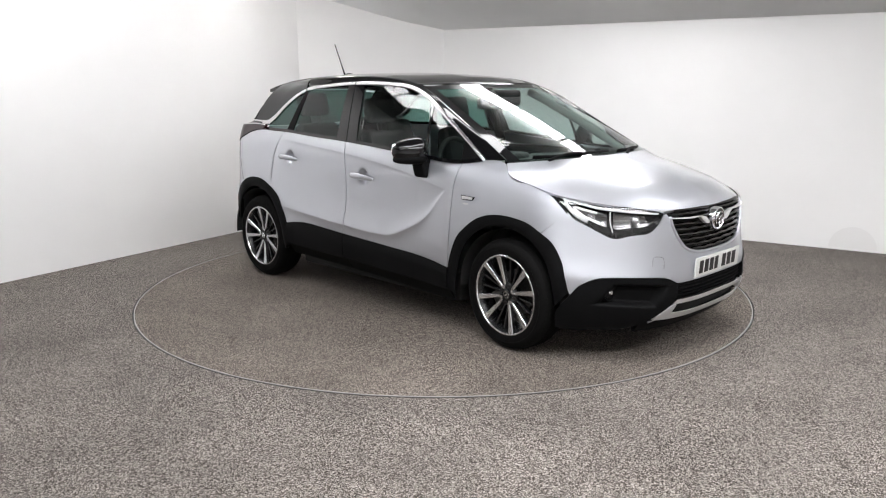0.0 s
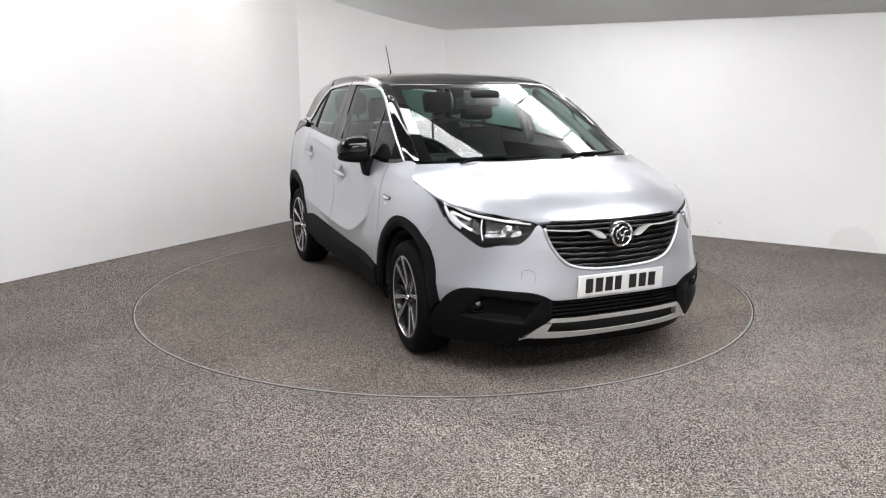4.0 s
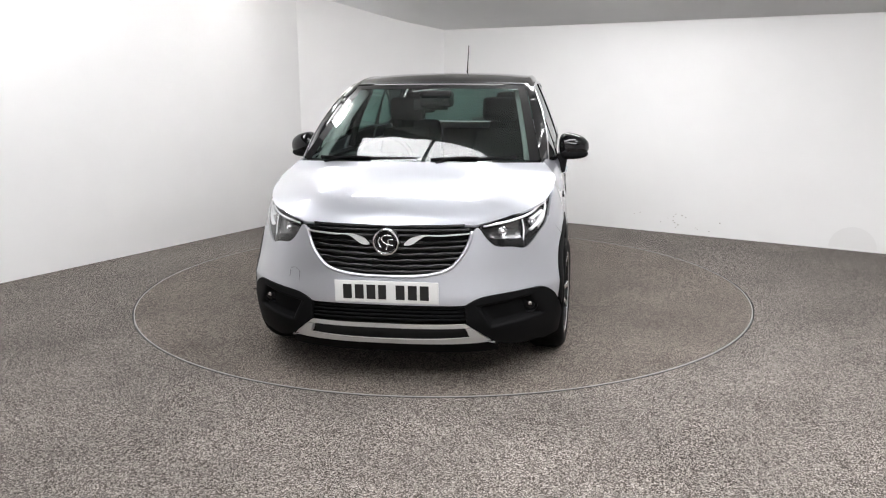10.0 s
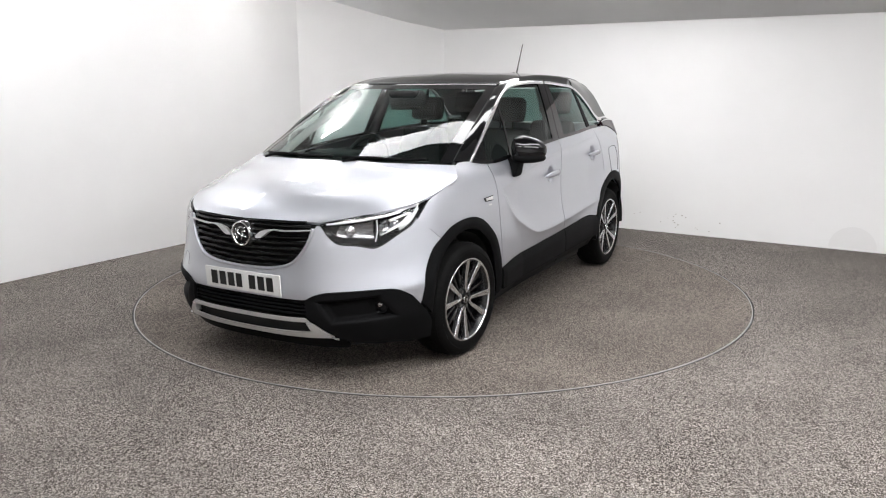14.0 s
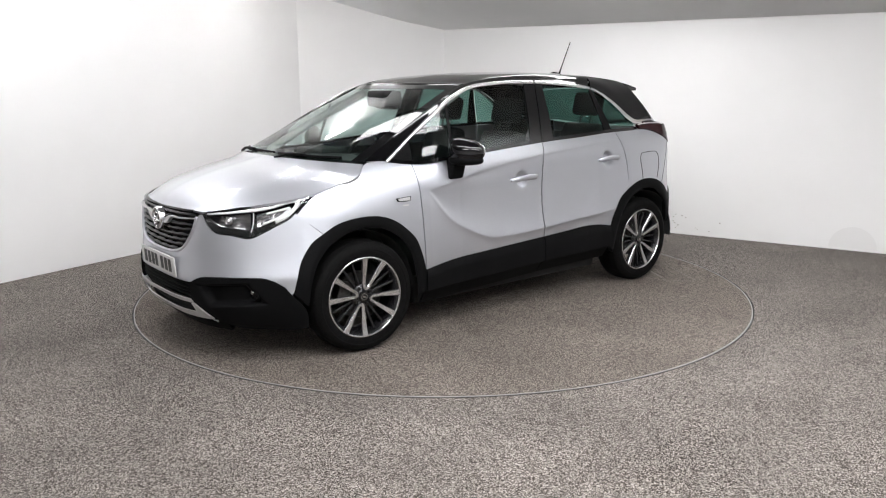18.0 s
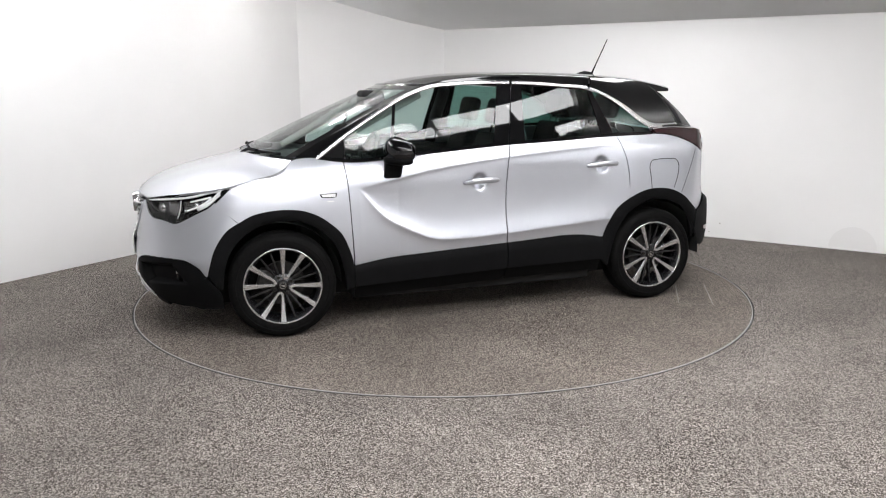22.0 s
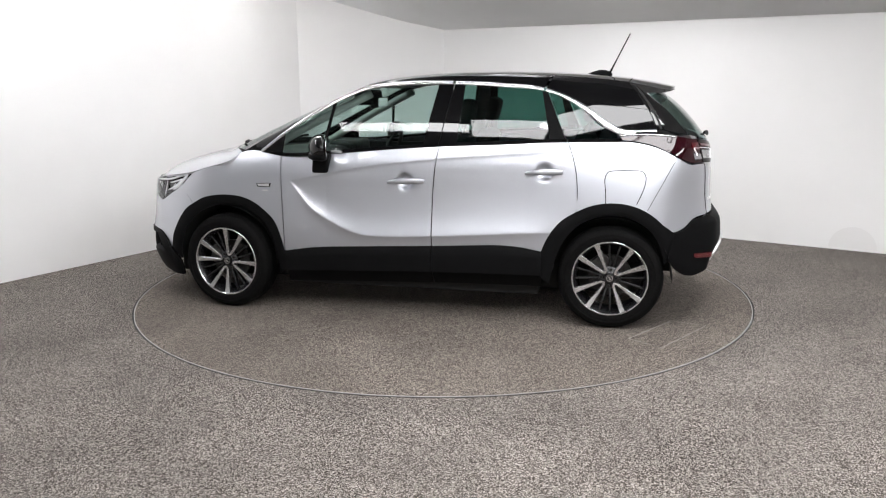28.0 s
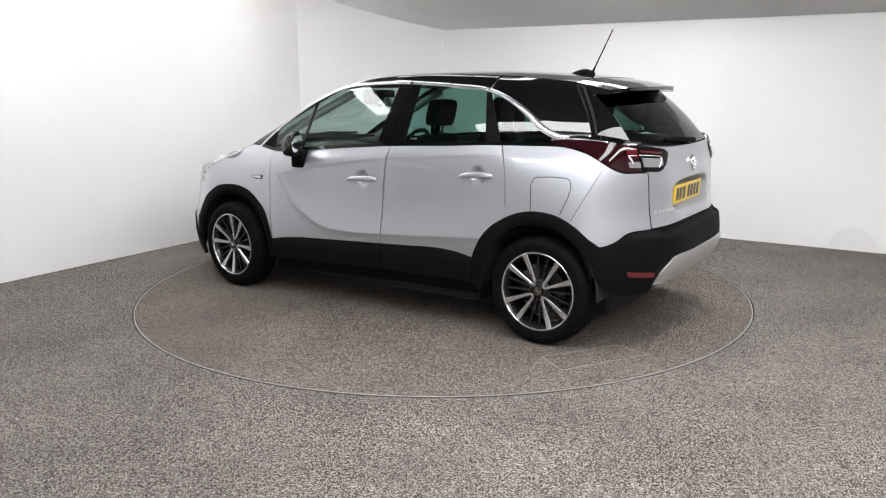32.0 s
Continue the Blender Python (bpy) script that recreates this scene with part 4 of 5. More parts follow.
grille = new("grille")
grille.parent = car
grille["label"] = "gloss black front grille with chrome wings"
gz = np.linspace(0.608, 0.848, 24)
g = np.array([[(by_y(y, float(z), 1)) for y in np.linspace(0, grille_half(float(z)), 20)] for z in gz])
p = end_map(g, 1)
p[..., 0] -= 0.045
whole("backing", p, SEAM, grille, 0.01)
for i, z in enumerate((0.622, 0.650, 0.679, 0.708, 0.738, 0.767, 0.797, 0.822, 0.841)):
    w = grille_half(z) - 0.004
    ys = np.linspace(0, w, 24)
    dip = 0.012 * np.cos(ys / w * np.pi / 2) if i < 6 else 0.004 * np.cos(ys / w * np.pi / 2)
    wave = 0.006 * np.abs(np.sin(ys * 26 + i * 1.3)) if i < 6 else 0 * ys
    a = end_map(np.array([by_y(y, z - d, 1) for y, d in zip(ys, dip)]), 1)
    b = a + [-0.010, 0, 0.011]
    b[:, 2] += wave
    c = b + [-0.022, 0, -0.004]
    rows_ = np.stack([a + [-0.034, 0, -0.004], a + [-0.008, 0, -0.002], a + [-0.006, 0, 0.003], b, c], 0)
    whole("slat", rows_, GRILLE, grille, 0)
# bright surround under the grille
pts = curve([by_y(0.405, 0.815, 1), by_y(0.395, 0.77, 1), by_y(0.36, 0.695, 1), by_y(0.30, 0.632, 1), by_y(0.22, 0.606, 1), by_y(0.12, 0.595, 1), by_y(0.0, 0.592, 1)], 40)
q = end_map(pts, 1)
q = np.concatenate([q, q[::-1][1:] * [1, -1, 1]]) + [-0.003, 0, 0.003]
tube("surround", q, 0.0095, PAINT, grille, 8)
for s in (1, -1):
    ys = np.linspace(0.088, 0.40, 28)
    zt = hermite([0.085, 0.115, 0.15, 0.26, 0.40], [0.757, 0.784, 0.797, 0.803, 0.812], ys)
    zb = hermite([0.085, 0.12, 0.15, 0.175, 0.26, 0.40], [0.752, 0.754, 0.772, 0.790, 0.796, 0.806], ys)
    a = end_map(np.array([by_y(y, z, 1) for y, z in zip(ys, zb)]), 1)
    b = end_map(np.array([by_y(y, z, 1) for y, z in zip(ys, zt)]), 1)
    sheet("chrome_wing", ruled(a, b, 5), SATIN, grille, 0.02, 0.012, "chrome wing bar", s)
bm = bmesh.new()
lathe(bm, [(0.0, 0.016), (0.045, 0.015), (0.052, 0.010), (0.053, 0.018), (0.058, 0.024), (0.064, 0.022), (0.067, 0.014), (0.067, -0.03)], 40, "x")
bmesh.ops.transform(bm, matrix=pose(2.118, 0, 0.768), verts=bm.verts)
badge = part("badge", bm, CHROME, car, "round chrome badge")
bm = bmesh.new()
lathe(bm, [(0.001, 0.0172), (0.051, 0.0165)], 32, "x")
bmesh.ops.transform(bm, matrix=pose(2.1185, 0, 0.768), verts=bm.verts)
part("badge_face", bm, BLACK, badge)
# plain raised shapes on the badge
for pts, r in (([(0.03, 0.030), (0.0, 0.036), (-0.02, 0.020), (-0.012, 0.0), (0.010, -0.012), (0.0, -0.034)], 0.0085), ([(0.036, 0.015), (0.014, 0.012), (0.016, -0.010), (0.036, -0.014)], 0.0075), ([(-0.03, 0.022), (-0.036, 0.0), (-0.022, -0.026)], 0.007)):
    c = curve([(2.137, y, 0.768 + z) for y, z in pts], 14)
    tube("badge_shape", c, r, CHROME, badge, 8, "", 0.5)

# headlamps
for s in (1, -1):
    lamp = new("headlamp")
    lamp.parent = car
    lamp["label"] = "clear headlamp with white light guides in a dark housing"
    ht = curve(F(("y", 0.434, 0.840), ("y", 0.53, 0.862), ("y", 0.63, 0.884), ("y", 0.71, 0.903), ("x", 1.64, 0.918), ("x", 1.568, 0.924)), 40)
    hb = curve(F(("y", 0.436, 0.834), ("y", 0.470, 0.779), ("y", 0.514, 0.739), ("y", 0.58, 0.728), ("y", 0.642, 0.711), ("y", 0.680, 0.738), ("y", 0.708, 0.771), ("x", 1.69, 0.808), ("x", 1.652, 0.846), ("x", 1.61, 0.880), ("x", 1.566, 0.914)), 40)
    g = ruled(hb, ht, 16)
    lens = end_map(g, 1)
    n = outward(lens)
    sheet("lens", lens, LENS, lamp, 0, 0.003, "clear lens", s)
    w = np.sin(np.pi * np.linspace(0, 1, 40))[:, None] ** 0.5 * np.sin(np.pi * np.linspace(0, 1, 16))[None, :] ** 0.5
    sheet("housing", lens - n * (0.006 + 0.06 * w)[..., None], LAMPBLACK, lamp, 0, 0, "", s)
    bz = lens[2:38, 1:5] - n[2:38, 1:5] * (0.008 + 0.010 * np.linspace(0, 1, 4))[None, :, None]
    sheet("lower_bezel", bz, LAMPBLACK, lamp, 0.012, 0, "gloss black bezel", s)
    # rim of the lens
    deep = lens - n * 0.013
    rim = np.concatenate([deep[1:-2, 0], deep[-3:0:-1, -1]])
    tube("lens_rim", np.concatenate([rim, rim[:1]]), 0.006, LAMPBLACK, lamp, 6, side=s)
    # light guides: one along the top, two hooks at the outer end
    at = lambda u, v, d: lens[int(round(u * 39)), int(round(v * 15))] - n[int(round(u * 39)), int(round(v * 15))] * d
    def guide(uv, d, r, material, name, flat=0.5):
        tube(name, curve([at(u, v, d) for u, v in uv], 24), r, material, lamp, 8, "", flat, s)
    guide([(0.05, 0.84), (0.3, 0.86), (0.6, 0.86), (0.82, 0.84), (0.90, 0.66), (0.84, 0.36), (0.74, 0.24), (0.63, 0.22)], 0.011, np.interp(np.linspace(0, 1, 24), [0, 0.55, 0.72, 1], [0.006, 0.0075, 0.0125, 0.0125]), LIGHTBAR, "light_guide")
    guide([(0.56, 0.70), (0.70, 0.70), (0.76, 0.60), (0.70, 0.42), (0.61, 0.36), (0.55, 0.35)], 0.013, 0.0115, LIGHTBAR, "light_guide")
    # two bright reflector chambers with fine ribs, a bulb shield in each, and a bright fin between them
    for k0, k1, v0, v1, ribs in ((2, 18, 4, 13, 9), (19, 31, 3, 12, 7)):
        cell = lens[k0:k1, v0:v1]
        uu, vv = np.linspace(-1, 1, k1 - k0)[:, None], np.linspace(-1, 1, v1 - v0)[None, :]
        bowl = 0.014 + 0.034 * np.sqrt(np.clip(1 - 0.5 * uu ** 2 - 0.5 * vv ** 2, 0, 1)) + 0.006 * np.abs(np.sin((uu + 1) * ribs * np.pi / 2)) * (0.6 + 0.4 * np.cos(vv * 9))
        sheet("reflector", cell - n[k0:k1, v0:v1] * bowl[..., None], LAMPIN, lamp, 0, 0, "bright ribbed reflector", s)
        c = at((k0 + k1 - 1) / 78, (v0 + v1 - 1) / 30, 0.034)
        bm = bmesh.new()
        bmesh.ops.create_uvsphere(bm, u_segments=16, v_segments=10, radius=0.015, matrix=Matrix.Translation((c[0], c[1] * s, c[2])))
        part("bulb_shield", bm, CHROME, lamp)
        bm = bmesh.new()
        lathe(bm, [(0.014, -0.010), (0.021, -0.004), (0.024, 0.008), (0.021, 0.010), (0.014, 0.004)], 20, "x")
        bmesh.ops.transform(bm, matrix=Matrix.Translation((c[0] - 0.004, c[1] * s, c[2])) @ pose(0, 0, 0, 0, 0, s * 32), verts=bm.verts)
        part("bulb_ring", bm, CHROME, lamp)
    guide([(0.44, 0.16), (0.455, 0.45), (0.465, 0.80)], 0.016, 0.0036, LIGHTBAR, "lamp_fin", 0.6)

    # lower cladding with the fog lamp recess
    ct = curve(F(("y", 0.378, 0.454), ("y", 0.395, 0.464), ("y", 0.42, 0.478), ("y", 0.465, 0.493), ("y", 0.53, 0.499), ("y", 0.61, 0.502), ("y", 0.68, 0.502), ("y", 0.735, 0.494), ("x", 1.765, 0.451), ("x", 1.728, 0.404)), 120)
    cb = curve(F(("y", 0.385, 0.35), ("y", 0.415, 0.335), ("y", 0.46, 0.295), ("y", 0.515, 0.25), ("y", 0.58, 0.222), ("y", 0.65, 0.212), ("y", 0.72, 0.208), ("x", 1.78, 0.205), ("x", 1.70, 0.205), ("x", 1.640, 0.21)), 120)
    d1 = curve(F(("x", 1.640, 0.21), ("x", 1.652, 0.30), ("x", 1.728, 0.404)), 64)
    g = end_map(coons(cb, ct, line(cb[0], ct[0], 64), d1), 1)
    nn = outward(g)
    # fog recess: pressed in where y and z lie within its outline
    yy, zz = g[..., 1], g[..., 2]
    fy = (yy - 0.602) / 0.112
    fz = (zz - 0.405 - 0.010 * fy) / 0.052
    press = 1 / (1 + (np.maximum(np.abs(fy + 0.25 * fz), np.abs(fz)) ** 2) ** 9)
    g = g + nn * (0.007 - 0.046 * press)[..., None]
    sheet("lower_cladding", g, PLASTIC, front_bumper, 0.02, 0, "matt black plastic cladding", s)
    fog = end_map(np.array([by_y(0.668, 0.414, 1)]), 1)[0] + [-0.040, 0, 0]
    bm = bmesh.new()
    lathe(bm, [(0.001, 0.014), (0.022, 0.011), (0.034, 0.002), (0.036, 0.003), (0.037, -0.02)], 24, "x")
    bmesh.ops.transform(bm, matrix=Matrix.Translation((fog[0], fog[1] * s, fog[2])) @ pose(0, 0, 0, 0, 0, s * 12), verts=bm.verts)
    part("fog_lamp", bm, LAMPBLACK, front_bumper, "round dark fog lamp")
    bm = bmesh.new()
    lathe(bm, [(0.036, 0.004), (0.040, 0.008), (0.045, 0.0), (0.045, -0.02)], 24, "x")
    bmesh.ops.transform(bm, matrix=Matrix.Translation((fog[0], fog[1] * s, fog[2])) @ pose(0, 0, 0, 0, 0, s * 12), verts=bm.verts)
    part("fog_bezel", bm, PLASTIC, front_bumper)
    bm = bmesh.new()
    lathe(bm, [(0.001, 0.018), (0.010, 0.017), (0.014, 0.011)], 16, "x")
    bmesh.ops.transform(bm, matrix=Matrix.Translation((fog[0], fog[1] * s, fog[2] + 0.008)) @ pose(0, 0, 0, 0, 0, s * 12), verts=bm.verts)
    part("fog_bulb", bm, CHROME, front_bumper)

# lower grille and silver skid plate
whole("lower_intake", band(0, 0.40, 0.335, 0.458, 20, 8, 0.05).transpose(1, 0, 2), SEAM, front_bumper, 0.01)
for z in (0.376, 0.396, 0.416, 0.437):
    a = band(0, 0.385, z, z + 0.008, 24, 3, 0.012).transpose(1, 0, 2)
    whole("intake_slat", np.concatenate([a[:1] - [0.03, 0, 0], a, a[-1:] - [0.03, 0, 0]]), PLASTIC, front_bumper, 0)


def skid(y_in, z0, z1, lift):
    a = np.array([by_y(y, z0(y), 1) for y in np.linspace(0, y_in, 30)])
    b = np.array([by_y(y, z1(y), 1) for y in np.linspace(0, y_in, 30)])
    return (end_map(ruled(a, b, 6), 1) + [lift, 0, 0]).transpose(1, 0, 2)


whole("skid_plate", skid(0.408, lambda y: 0.338 + 0.004 * (y / 0.4) ** 2, lambda y: 0.360 + 0.004 * (y / 0.4) ** 2 - max(0, y - 0.38) * 0.8, 0.012), SATIN, front_bumper, 0.006, 0, "satin silver skid plate")
whole("skid_bar", skid(0.508, lambda y: 0.246 + 0.008 * (y / 0.5) ** 2, lambda y: 0.274 + 0.014 * (y / 0.4) ** 2 if y < 0.40 else 0.288 - (y - 0.40) * 0.40, 0.012), SATIN, front_bumper, 0.006, 0, "satin silver skid bar")
whole("skid_slot", skid(0.41, lambda y: 0.262, lambda y: 0.350, -0.028), SEAM, front_bumper, 0.01)
for s in (1, -1):
    a = end_map(np.array([by_y(0.378, 0.340, 1), by_y(0.385, 0.325, 1), by_y(0.392, 0.30, 1), by_y(0.40, 0.285, 1)]), 1)
    b = end_map(np.array([by_y(0.408, 0.340, 1), by_y(0.432, 0.318, 1), by_y(0.460, 0.292, 1), by_y(0.490, 0.264, 1)]), 1)
    sheet("skid_cheek", ruled(a, b, 4), SATIN, front_bumper, 0.03, 0.013, "", s)
whole("chin", skid(0.52, lambda y: 0.182, lambda y: 0.250, -0.012), PLASTIC, front_bumper, 0.03)


def number_plate(name, x, z, lean, face, parent, label, bars):
    p = new(name)
    p.parent = parent
    p["label"] = label
    p.matrix_local = pose(x, 0, z, 0, lean, 0)
    f = 1 if x > 0 else -1
    bm = bmesh.new()
    box(bm, -0.004, 0.004, -0.26, 0.26, -0.0555, 0.0555, 0.003)
    part("plate", bm, face, p)
    for y, w in bars:
        bm = bmesh.new()
        box(bm, f * 0.0045 - 0.0006, f * 0.0045 + 0.0006, y - w / 2, y + w / 2, -0.037, 0.037)
        part("bar", bm, INK, p, "", False)


BARS = [(-0.195, 0.044), (-0.135, 0.044), (-0.076, 0.044), (-0.020, 0.040), (0.070, 0.044), (0.131, 0.044), (0.190, 0.044)]
number_plate("number_plate", 2.1465, 0.521, 3.5, PLATE_W, car, "white front number plate with black bars", BARS)
bm = bmesh.new()
box(bm, 2.10, 2.1415, -0.20, 0.20, 0.480, 0.560, 0.006)
part("plate_bracket", bm, PLASTIC, front_bumper)
# towing cover seam on the bumper
q = end_map(curve(F(("y", -0.0 + 0.455, 0.545), ("y", 0.455, 0.60), ("y", 0.50, 0.605), ("y", 0.51, 0.56)), 16), 1)
tube("tow_cover_gap", q + [0.0002, 0, 0], 0.0008, SEAM, front_bumper, 6, side=-1)

# wipers
for y0, y1, z in ((-0.58, 0.02, 0), (0.10, 0.58, 0)):
    t = np.linspace(0, 1, 14)
    ys = y0 + (y1 - y0) * t
    pts = np.stack([hermite([0, 0.25, 0.5, 0.72], [1.425, 1.405, 1.335, 1.175], np.abs(ys)) - 0.028 - 0.02 * t, ys, hermite([0, 0.25, 0.5, 0.72], [1.095, 1.095, 1.092, 1.09], np.abs(ys)) + 0.006], -1)
    wiper = new("wiper")
    wiper.parent = car
    tube("wiper_blade", pts, 0.011, PLASTIC, wiper, 6, "", 0.5)
    arm = curve([tuple(pts[1] + [0.05, 0, -0.02]), tuple(pts[3] + [0.025, 0, 0.004]), tuple(pts[7] + [0.008, 0, 0.008])], 10)
    tube("wiper_arm", arm, 0.009, PLASTIC, wiper, 6)

# ---- tail ----


def stand_out(g):
    """The bumper's middle stands out behind the tailgate."""
    k = np.clip((0.705 - g[..., 2]) / 0.03, 0, 1) * np.clip((0.80 - np.abs(g[..., 1])) / 0.25, 0, 1)
    g = g.copy()
    g[..., 0] -= 0.038 * k * k * (3 - 2 * k)
    return g


rear_bumper = new("rear_bumper")
rear_bumper.parent = car
rear_bumper["label"] = "black plastic rear bumper with silver diffuser"
c1 = curve(R(("y", 0, 0.712), ("y", 0.2, 0.712), ("y", 0.4, 0.711), ("y", 0.54, 0.709), ("y", 0.66, 0.692), ("x", -1.745, 0.656), ("x", -1.70, 0.630), ("x", -1.668, 0.624)), 60)
c0 = curve(R(("y", 0, 0.425), ("y", 0.2, 0.424), ("y", 0.4, 0.418), ("y", 0.57, 0.372), ("y", 0.65, 0.345), ("x", -1.74, 0.355), ("x", -1.69, 0.395), ("x", -1.635, 0.47)), 60)
g = end_map(ruled(c0, c1, 26), -1)
zz = g[..., 2]
nn = outward(g)
g = stand_out(g)
g[..., 0] += 0.065 * np.clip((0.53 - zz) / 0.13, 0, 1) ** 1.3 * np.clip((0.62 - np.abs(g[..., 1])) / 0.1, 0, 1)
g += nn * (0.010 - 0.022 * np.exp(-((zz - 0.69) / 0.018) ** 2) * (g[..., 1] < 0.52))[..., None]
whole("bumper_skin", g.transpose(1, 0, 2), PLASTIC, rear_bumper, 0.02)
c1 = curve(R(("y", 0, 0.548), ("y", 0.2, 0.548), ("y", 0.41, 0.550), ("y", 0.445, 0.542), ("y", 0.504, 0.481), ("y", 0.535, 0.41), ("y", 0.575, 0.375), ("y", 0.63, 0.348)), 50)
c0 = curve(R(("y", 0, 0.412), ("y", 0.2, 0.411), ("y", 0.41, 0.404), ("y", 0.46, 0.398), ("y", 0.51, 0.388), ("y", 0.54, 0.376), ("y", 0.58, 0.358), ("y", 0.635, 0.340)), 50)
dg = stand_out(end_map(ruled(c0, c1, 10), -1))
# its lower edge is tucked in under the car
dg[..., 0] += 0.055 * np.clip((0.53 - dg[..., 2]) / 0.13, 0, 1) ** 1.3
whole("diffuser", dg.transpose(1, 0, 2), SATIN, rear_bumper, 0.02, 0.020, "satin silver diffuser")
for s in (1, -1):
    a = end_map(curve(R(("y", 0.562, 0.448), ("y", 0.665, 0.458)), 12), -1)
    b = end_map(curve(R(("y", 0.560, 0.478), ("y", 0.672, 0.488)), 12), -1)
    sheet("rear_reflector", stand_out(ruled(a, b, 4)), RED, rear_bumper, 0.01, 0.014, "red reflector", s)
    # tail lamp in two parts: a long dark red blade on the flank, and the lamp on the gate
    lamp = new("tail_lamp")
    lamp.parent = car
    lamp["label"] = "dark red tail lamp with a clear hooked light guide"
    t1 = curve(R(("x", -1.325, 1.205), ("x", -1.42, 1.212), ("x", -1.52, 1.212), ("x", -1.62, 1.206), ("x", -1.69, 1.196), ("y", 0.64, 1.186), ("y", 0.590, 1.180)), 44)
    t0 = curve(R(("x", -1.345, 1.175), ("x", -1.45, 1.163), ("x", -1.54, 1.141), ("x", -1.635, 1.100), ("x", -1.725, 1.054), ("y", 0.64, 1.040), ("y", 0.582, 1.038)), 44)
    g = end_map(ruled(t0, t1, 14), -1)
    sheet("blade", g, DARKRED, lamp, 0.02, 0.006, "dark red lens", s)
    top_ = g[:, -1] + [0, 0.004, 0]
    inner = curve([(-1.40, 0.690, 1.238), (-1.50, 0.690, 1.240), (-1.56, 0.682, 1.238), (-1.65, 0.640, 1.222), (-1.735, 0.585, 1.206), (-1.79, 0.52, 1.190)], 34)
    sheet("shoulder", ruled(top_[10:], inner, 6), BLACK, lamp, 0, 0.001, "", s)
    tube("bright_edge", g[:30, -1] + [0, 0.010, -0.002], 0.005, CHROME, lamp, 6, side=s)
    t1 = curve(R(("y", 0.585, 1.180), ("y", 0.52, 1.172), ("y", 0.46, 1.160), ("y", 0.405, 1.148), ("y", 0.380, 1.135)), 24)
    t0 = curve(R(("y", 0.577, 1.038), ("y", 0.52, 1.034), ("y", 0.47, 1.032), ("y", 0.415, 1.065), ("y", 0.380, 1.120)), 24)
    g2 = end_map(ruled(t0, t1, 12), -1)
    sheet("gate_lamp", g2, LAMPBLACK, lamp, 0.02, 0.008, "smoked black lamp surround", s)
    n2 = outward(g2)
    hook = lambda uv, gg, nn: curve([gg[int(u * (len(gg) - 1)), int(v * (gg.shape[1] - 1))] + nn[int(u * (len(gg) - 1)), int(v * (gg.shape[1] - 1))] * 0.011 for u, v in uv], 16)
    for name, gg, u0, u1, v0, v1, ma, lift in (("red_lens", g, 37, 44, 7, 12, RED, 0.009), ("clear_lens", g, 37, 44, 2, 6, LAMPCLEAR, 0.009), ("clear_lens", g2, 1, 16, 2, 7, LAMPCLEAR, 0.011), ("red_lens", g2, 1, 17, 8, 10, RED, 0.011)):
        sheet(name, gg[u0:u1, v0:v1], ma, lamp, 0.004, lift, "", s)
    tube("light_guide", hook([(0.02, 0.64), (0.35, 0.64), (0.62, 0.62), (0.58, 0.40), (0.50, 0.20)], g2, n2), 0.0055, LIGHTBAR, lamp, 6, "", 0.4, s)
    tube("light_guide", hook([(0.99, 0.66), (0.93, 0.66), (0.89, 0.64), (0.91, 0.46), (0.93, 0.38)], g, outward(g)), 0.0055, LIGHTBAR, lamp, 6, "", 0.4, s)
number_plate("number_plate", -1.886, 0.868, -3.0, PLATE_Y, car, "yellow rear number plate with black bars", BARS)
bm = bmesh.new()
lathe(bm, [(0.034, -0.006), (0.036, 0.004), (0.043, 0.006), (0.048, 0.0), (0.048, -0.01)], 32, "x")
bmesh.ops.transform(bm, matrix=pose(-1.918, 0, 1.045) @ Matrix.Diagonal((-1, 1, 1, 1)), verts=bm.verts)
rb = part("badge", bm, CHROME, car, "round chrome badge")
tube("badge_shape", curve([(-1.925, 0.02, 1.07), (-1.925, -0.012, 1.06), (-1.925, 0.0, 1.04), (-1.925, 0.01, 1.015)], 10), 0.0055, CHROME, rb, 6)
for y, w in ((0.50, 0.026), (0.468, 0.026), (0.436, 0.026), (0.404, 0.026), (0.372, 0.026), (0.335, 0.030)):
    q = end_map(np.array([[by_y(yy, z, -1) for yy in np.linspace(y - w / 2, y + w / 2 * 0.7, 3)] for z in (0.796, 0.813)]), -1)
    sheet("script_bar", q, SATIN, tailgate, 0.002, 0.005, "chrome script shown as bars")
q = end_map(np.array([[by_y(yy, z, -1) for yy in np.linspace(0.36, 0.42, 3)] for z in (0.87, 0.885)]), -1)
sheet("script_bar", q, CHROME, tailgate, 0.002, 0.003, "", -1)
for s in (1, -1):
    tube("gate_gap", end_map(np.array([by_y(0.530 + 0.016 * k, 0.717 + 0.31 * k, -1) for k in np.linspace(0, 1, 12)]), -1) + [-0.0005, 0.0005, 0], 0.0028, SEAM, tailgate, 6, side=s)
# rear wiper
tube("rear_wiper", curve([(-1.905, -0.03, 1.178), (-1.888, 0.12, 1.192), (-1.850, 0.36, 1.205)], 12), [0.017] * 4 + [0.016] * 4 + [0.012] * 4, PLASTIC, car, 6, "", 0.6)

